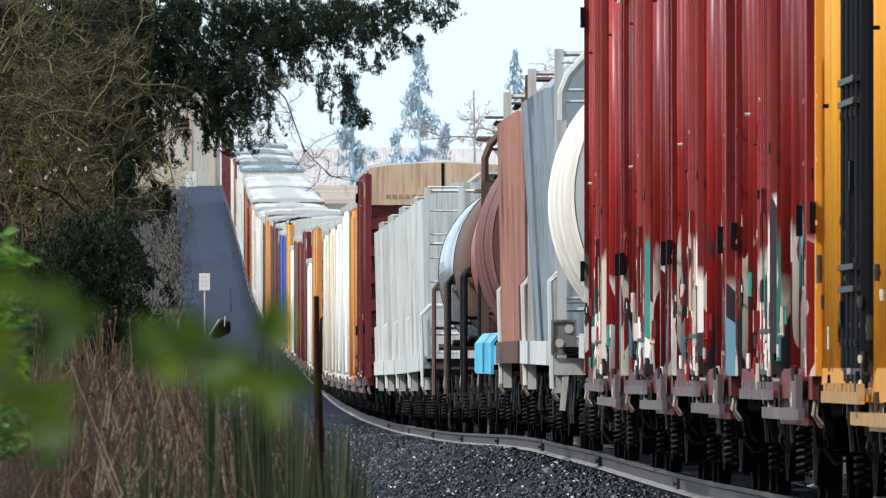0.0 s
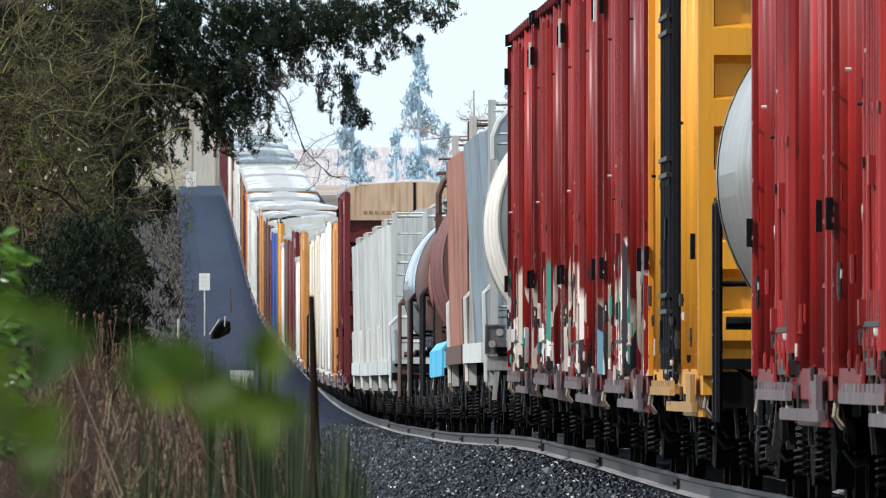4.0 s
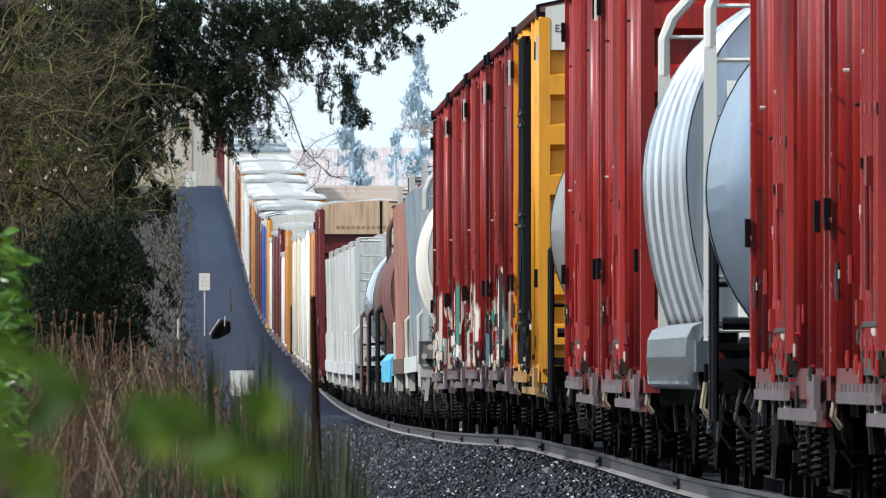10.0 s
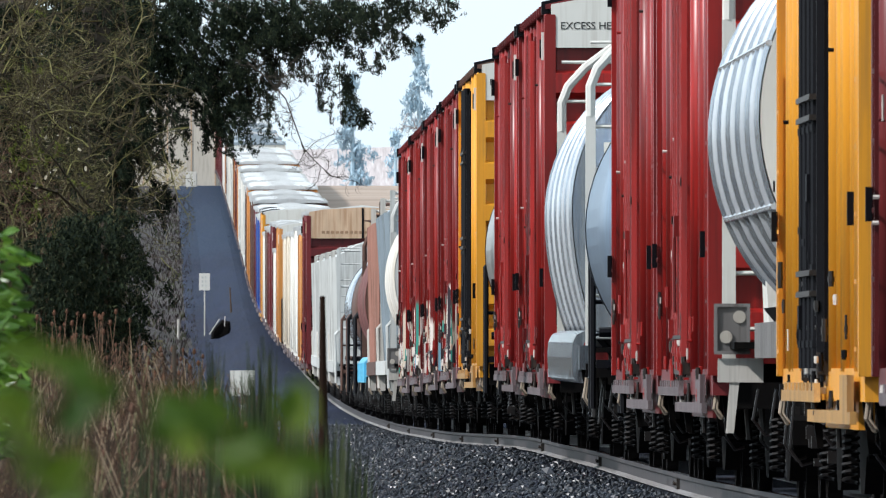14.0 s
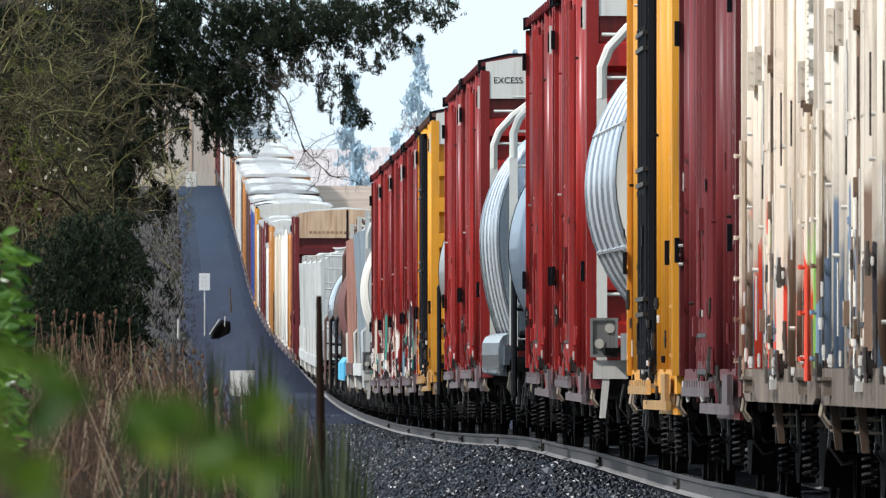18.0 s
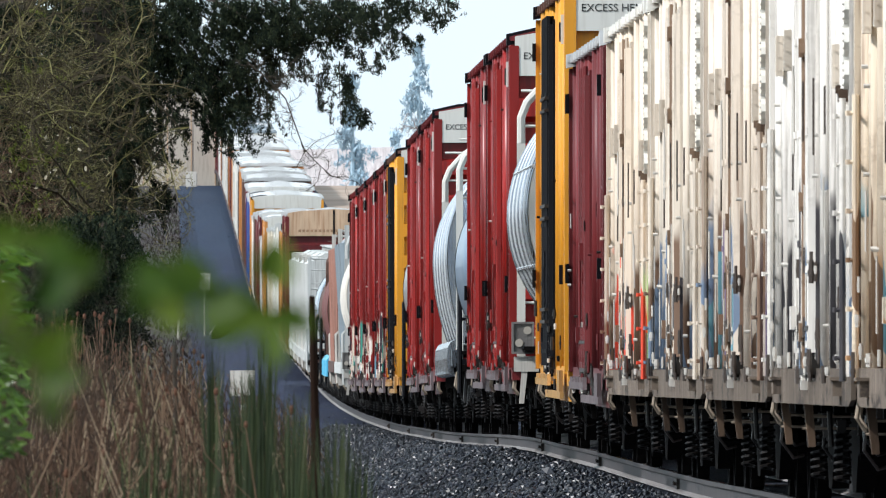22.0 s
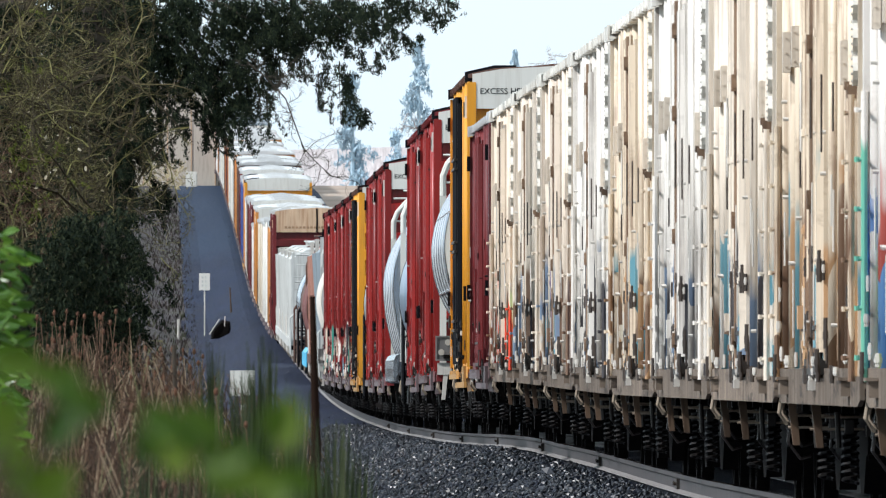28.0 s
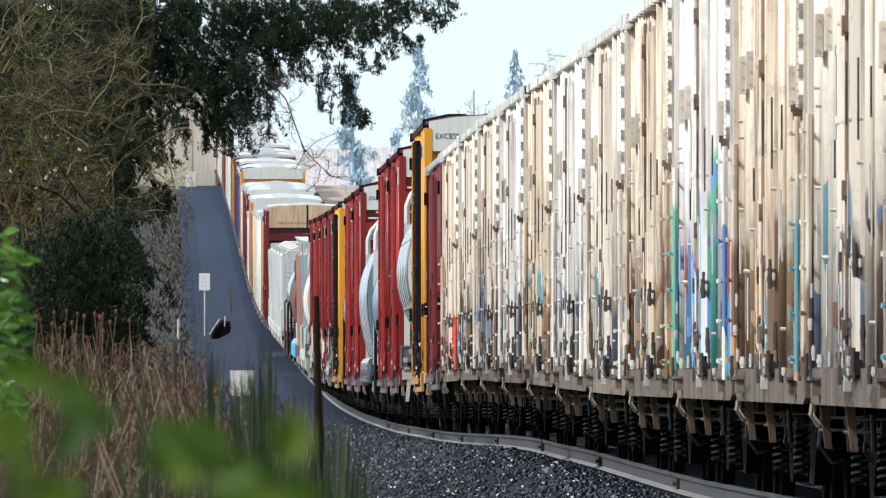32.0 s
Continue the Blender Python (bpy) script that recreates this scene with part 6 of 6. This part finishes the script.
def sign(name, label, px, py0, py1, w, d, base_py, brace=False):
    x = (px - 784) / 36700 * d
    zt, zb, z0 = (441 - py0) / 36700 * d, (441 - py1) / 36700 * d, (441 - base_py) / 36700 * d
    e = tagged(new(name), label, "sign")
    e.location = (x, d, z0)
    bm = bmesh.new()
    box(bm, -w / 2, w / 2, -0.03, -0.015, zb - z0, zt - z0)
    bmesh.ops.bevel(bm, geom=[q for q in bm.edges if abs(q.verts[0].co.y - q.verts[1].co.y) > 0.01], offset=0.02, segments=2)
    board = part("board", bm, PANEL, e, "plain white board")
    bm = bmesh.new()
    box(bm, -0.03, 0.03, -0.015, 0.015, -0.3, zt - z0 - 0.05)
    part("pole", bm, GRAB, e)
    return e, board, zt - z0, zb - z0


s1, board1, zt1, zb1 = sign("track_sign", "small white trackside sign on a pale pole", 362, 484, 514, 0.47, 900, 592)
bm = bmesh.new()
for i in range(3):
    box(bm, -0.12, -0.04, -0.035, -0.031, zb1 + 0.15 + i * 0.18, zb1 + 0.25 + i * 0.18)
    box(bm, 0.03, 0.1, -0.035, -0.031, zb1 + 0.15 + i * 0.18, zb1 + 0.25 + i * 0.18)
part("marking", bm, GREYP, board1)
sign("back_of_sign", "blank pale board on a post, seen from behind", 429, 656, 701, 0.46, 385, 790)
bm = bmesh.new()
rod(bm, (0, 0, -0.2), (0.03, 0, 0.85), 0.05, 7, 0.05)
tagged(part("marker_stake", bm, GRAB, None), "short white marker stake beside the track", "stake").location = ((315 - 784) / 36700 * 890, 890, (441 - 600) / 36700 * 890)
bm = bmesh.new()
rod(bm, (0, 0, -0.2), (-0.08, 0, 1.3), 0.045, 7, 0.03)
tagged(part("marker_stake", bm, WOOD, None), "thin leaning grey stake beside the ballast", "stake").location = ((410 - 784) / 36700 * 930, 930, (441 - 560) / 36700 * 930)
# dark culvert headwall with a pale brace
cv = tagged(new("culvert"), "low dark culvert mouth with a pale diagonal brace", "culvert")
cv.location = ((392 - 784) / 36700 * 880, 880, (441 - 590) / 36700 * 880)
bm = bmesh.new()
loft(bm, [[(x * k, y, z * k) for x, z in ((-0.45, -0.25), (0.25, -0.2), (0.4, 0.15), (0.36, 0.5), (0.0, 0.56), (-0.25, 0.3), (-0.42, 0.05))] for k, y in ((0.8, -0.5), (1.0, -0.3), (1.0, 0.5))])
part("headwall", bm, IRON, cv)
bm = bmesh.new()
rod(bm, (-0.5, -0.6, -0.05), (-0.08, -0.6, 0.6), 0.03, 6)
part("brace", bm, GRAB, cv)
bm = bmesh.new()
rod(bm, (0.14, -0.6, 0.3), (0.16, -0.6, 0.72), 0.02, 6)
part("stake", bm, GRAB, cv)

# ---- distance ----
# the distance haze is put into these pale base colours
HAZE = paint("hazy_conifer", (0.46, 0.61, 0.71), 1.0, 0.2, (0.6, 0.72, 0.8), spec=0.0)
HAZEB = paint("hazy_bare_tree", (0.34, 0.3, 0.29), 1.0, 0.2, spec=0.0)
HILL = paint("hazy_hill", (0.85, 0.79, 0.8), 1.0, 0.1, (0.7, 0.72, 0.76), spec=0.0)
BEIGE = paint("beige_wall", (0.6, 0.54, 0.46), 0.8, 0.25, vary=0.06)


def far_fir(px, top_py, d, w, low_py=330, gap=0.0):
    x, zt, zb = (px - 784) / 36700 * d, (441 - top_py) / 36700 * d, (441 - low_py) / 36700 * d
    base = zb - 12
    e = tagged(new("distant_fir"), "pale hazy fir tree far behind the train", "tree", "distant firs")
    e.location = (x, d, base)
    bm = bmesh.new()
    rod(bm, (0, 0, 0), (0, 0, zt - base), 0.5, 7, 0.08)
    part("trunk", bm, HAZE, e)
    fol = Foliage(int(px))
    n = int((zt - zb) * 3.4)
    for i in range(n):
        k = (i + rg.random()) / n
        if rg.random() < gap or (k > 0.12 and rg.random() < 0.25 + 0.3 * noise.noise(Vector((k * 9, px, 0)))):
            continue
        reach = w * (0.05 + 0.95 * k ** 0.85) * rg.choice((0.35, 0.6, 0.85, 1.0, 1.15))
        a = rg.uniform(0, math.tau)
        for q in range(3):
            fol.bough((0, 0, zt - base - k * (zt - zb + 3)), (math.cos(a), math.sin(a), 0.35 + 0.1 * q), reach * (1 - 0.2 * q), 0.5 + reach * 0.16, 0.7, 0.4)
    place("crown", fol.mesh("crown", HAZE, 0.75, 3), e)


far_fir(741, 72, 2300, 4.3)
far_fir(624, 130, 2300, 4.2, gap=0.15)
far_fir(700, 232, 2350, 2.4)
far_fir(788, 222, 2350, 2.4)
# bare tree and pole behind the train
h = Heap()
bx, bd = (905 - 784) / 36700 * 1700, 1700
for i in range(7):
    grow(h, (rg.uniform(-1.4, 1.6), 0, 0), (rg.uniform(-0.25, 0.25), 0, 1), rg.uniform(5.5, 8), 0.11, 3)
e = tagged(new("distant_bare_tree"), "hazy leafless tree far behind the train", "tree")
e.location = (bx, bd, (441 - 285) / 36700 * bd)
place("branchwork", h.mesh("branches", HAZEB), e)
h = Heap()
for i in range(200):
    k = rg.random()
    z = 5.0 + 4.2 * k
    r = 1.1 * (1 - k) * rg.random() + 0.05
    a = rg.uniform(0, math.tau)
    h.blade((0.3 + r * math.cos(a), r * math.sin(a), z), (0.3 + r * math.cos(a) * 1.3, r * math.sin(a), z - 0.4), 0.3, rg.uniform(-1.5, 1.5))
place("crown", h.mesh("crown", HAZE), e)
bm = bmesh.new()
rod(bm, (0, 0, -2), (-0.12, 0, 6.5), 0.09, 6, 0.06)
tagged(part("utility_pole", bm, HAZEB, None), "thin hazy utility pole far away", "pole").location = ((841 - 784) / 36700 * 1650, 1650, (441 - 305) / 36700 * 1650)

# hills on the horizon
hv, hf = [], []
for i in range(61):
    x = -330 + i * 11
    z = 21 + 4 * noise.noise(Vector((i * 0.17, 1, 0))) + 1.6 * noise.noise(Vector((i * 0.9, 5, 0)))
    for yy, zz in ((4300, -40), (4300, z), (4700, z - 3), (4700, -40)):
        hv.append((x, yy, zz))
for i in range(60):
    for k in range(3):
        hf.append((i * 4 + k, i * 4 + k + 1, i * 4 + k + 5, i * 4 + k + 4))
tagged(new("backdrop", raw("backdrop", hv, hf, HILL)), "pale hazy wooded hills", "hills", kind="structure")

# beige building on the crest
bd = 1520
wx0, wx1 = (150 - 784) / 36700 * bd, (386 - 784) / 36700 * bd
wz0, wz1 = (441 - 345) / 36700 * bd - 1.5, (441 - 150) / 36700 * bd
e = tagged(new("building"), "plain beige building beyond the crest", "building")
e.location = (wx0, bd, wz0)
bm = bmesh.new()
box(bm, 0, wx1 - wx0, 0, 14, 0, wz1 - wz0)
part("wall", bm, BEIGE, e)
bm = bmesh.new()
box(bm, -0.3, wx1 - wx0 + 0.3, -0.3, 14.3, wz1 - wz0, wz1 - wz0 + 0.35)
part("roof", bm, GALV, e)
for i in range(6):
    bm = bmesh.new()
    x = 0.8 + i * (wx1 - wx0 - 1.0) / 5
    box(bm, x - 0.04, x + 0.04, -0.06, 0.0, 0, wz1 - wz0)
    part("wall_batten", bm, TAN, e)
bm = bmesh.new()
box(bm, 0, 0.8, 0, 0.6, 0, 1.3)
box(bm, 0.05, 0.75, -0.03, 0, 0.1, 1.15)
bmesh.ops.bevel(bm, geom=bm.edges[:], offset=0.02, segments=1)
tagged(part("white_cabinet", bm, PANEL, None), "white equipment cabinet on the crest", "cabinet").location = ((329 - 784) / 36700 * 1480, 1480, (441 - 336) / 36700 * 1480)
bush = Heap()
for i in range(420):
    px, py = rg.uniform(255, 330), rg.uniform(285, 352)
    d = 1440 + rg.uniform(-6, 6)
    s = rg.uniform(0.1, 0.25)
    p = ((px - 784) / 36700 * d, d, (441 - py) / 36700 * d)
    bush.blade(p, (p[0] + rg.uniform(-s, s), d, p[2] + s), s * 0.8, rg.uniform(-1.5, 1.5))
YELB = island("yellow_bush", [(0, (0.24, 0.2, 0.11)), (1, (0.5, 0.45, 0.3))], 0.9, 0.2)
tagged(new("roadside_bush", bush.mesh("roadside_bush", YELB)), "yellowish bush before the building", "bush")

SWAY = [(0, 0), (0.5, -110), (1, -100), (1.5, 150), (2, 90), (2.5, 20), (3, 170), (3.5, 10), (4.5, 60), (5.5, 0), (6, 110), (6.5, 120), (7, 100), (7.5, 20), (8, 90), (8.5, 130), (9, 120), (9.5, 60), (10, 110), (11, 110), (11.5, 40), (12, 110), (12.5, 80),
        (13, 0), (13.5, 90), (14, 110), (15.5, 80), (17, 100), (19, 120), (20.5, 110), (21, 90), (21.5, 0), (22, -80), (22.5, 110), (23, 120), (25, 110), (28, 130), (30, 130), (31, 110), (32, 150)]
POST_SWAY = [(0, 2), (3, -4), (6, -10), (9, 0), (11, -8), (13, 14), (16, 8), (19, 4), (20, -2), (23, -6), (28, -5), (32, 2)]


def motions():
    """Key everything that moves: the train, and what the wind stirs."""
    for thing, y0 in train:
        walk(thing, [(t, car_pose(y0 + SPEED * t)) for t in range(0, 33, 2)])
    x, y, z = SPRIG_BASE
    walk(sprig, [(t, pose(x + 0.00008 * k * math.sin(t), y, z - k / 36700 * SD, 0, k * 0.03, 0)) for t, k in SWAY])
    walk(post, [(t, pose(px0, PD, pz, 0, math.degrees(k / 36700 * PD / (ptop - pz)), 0)) for t, k in POST_SWAY])


motions()
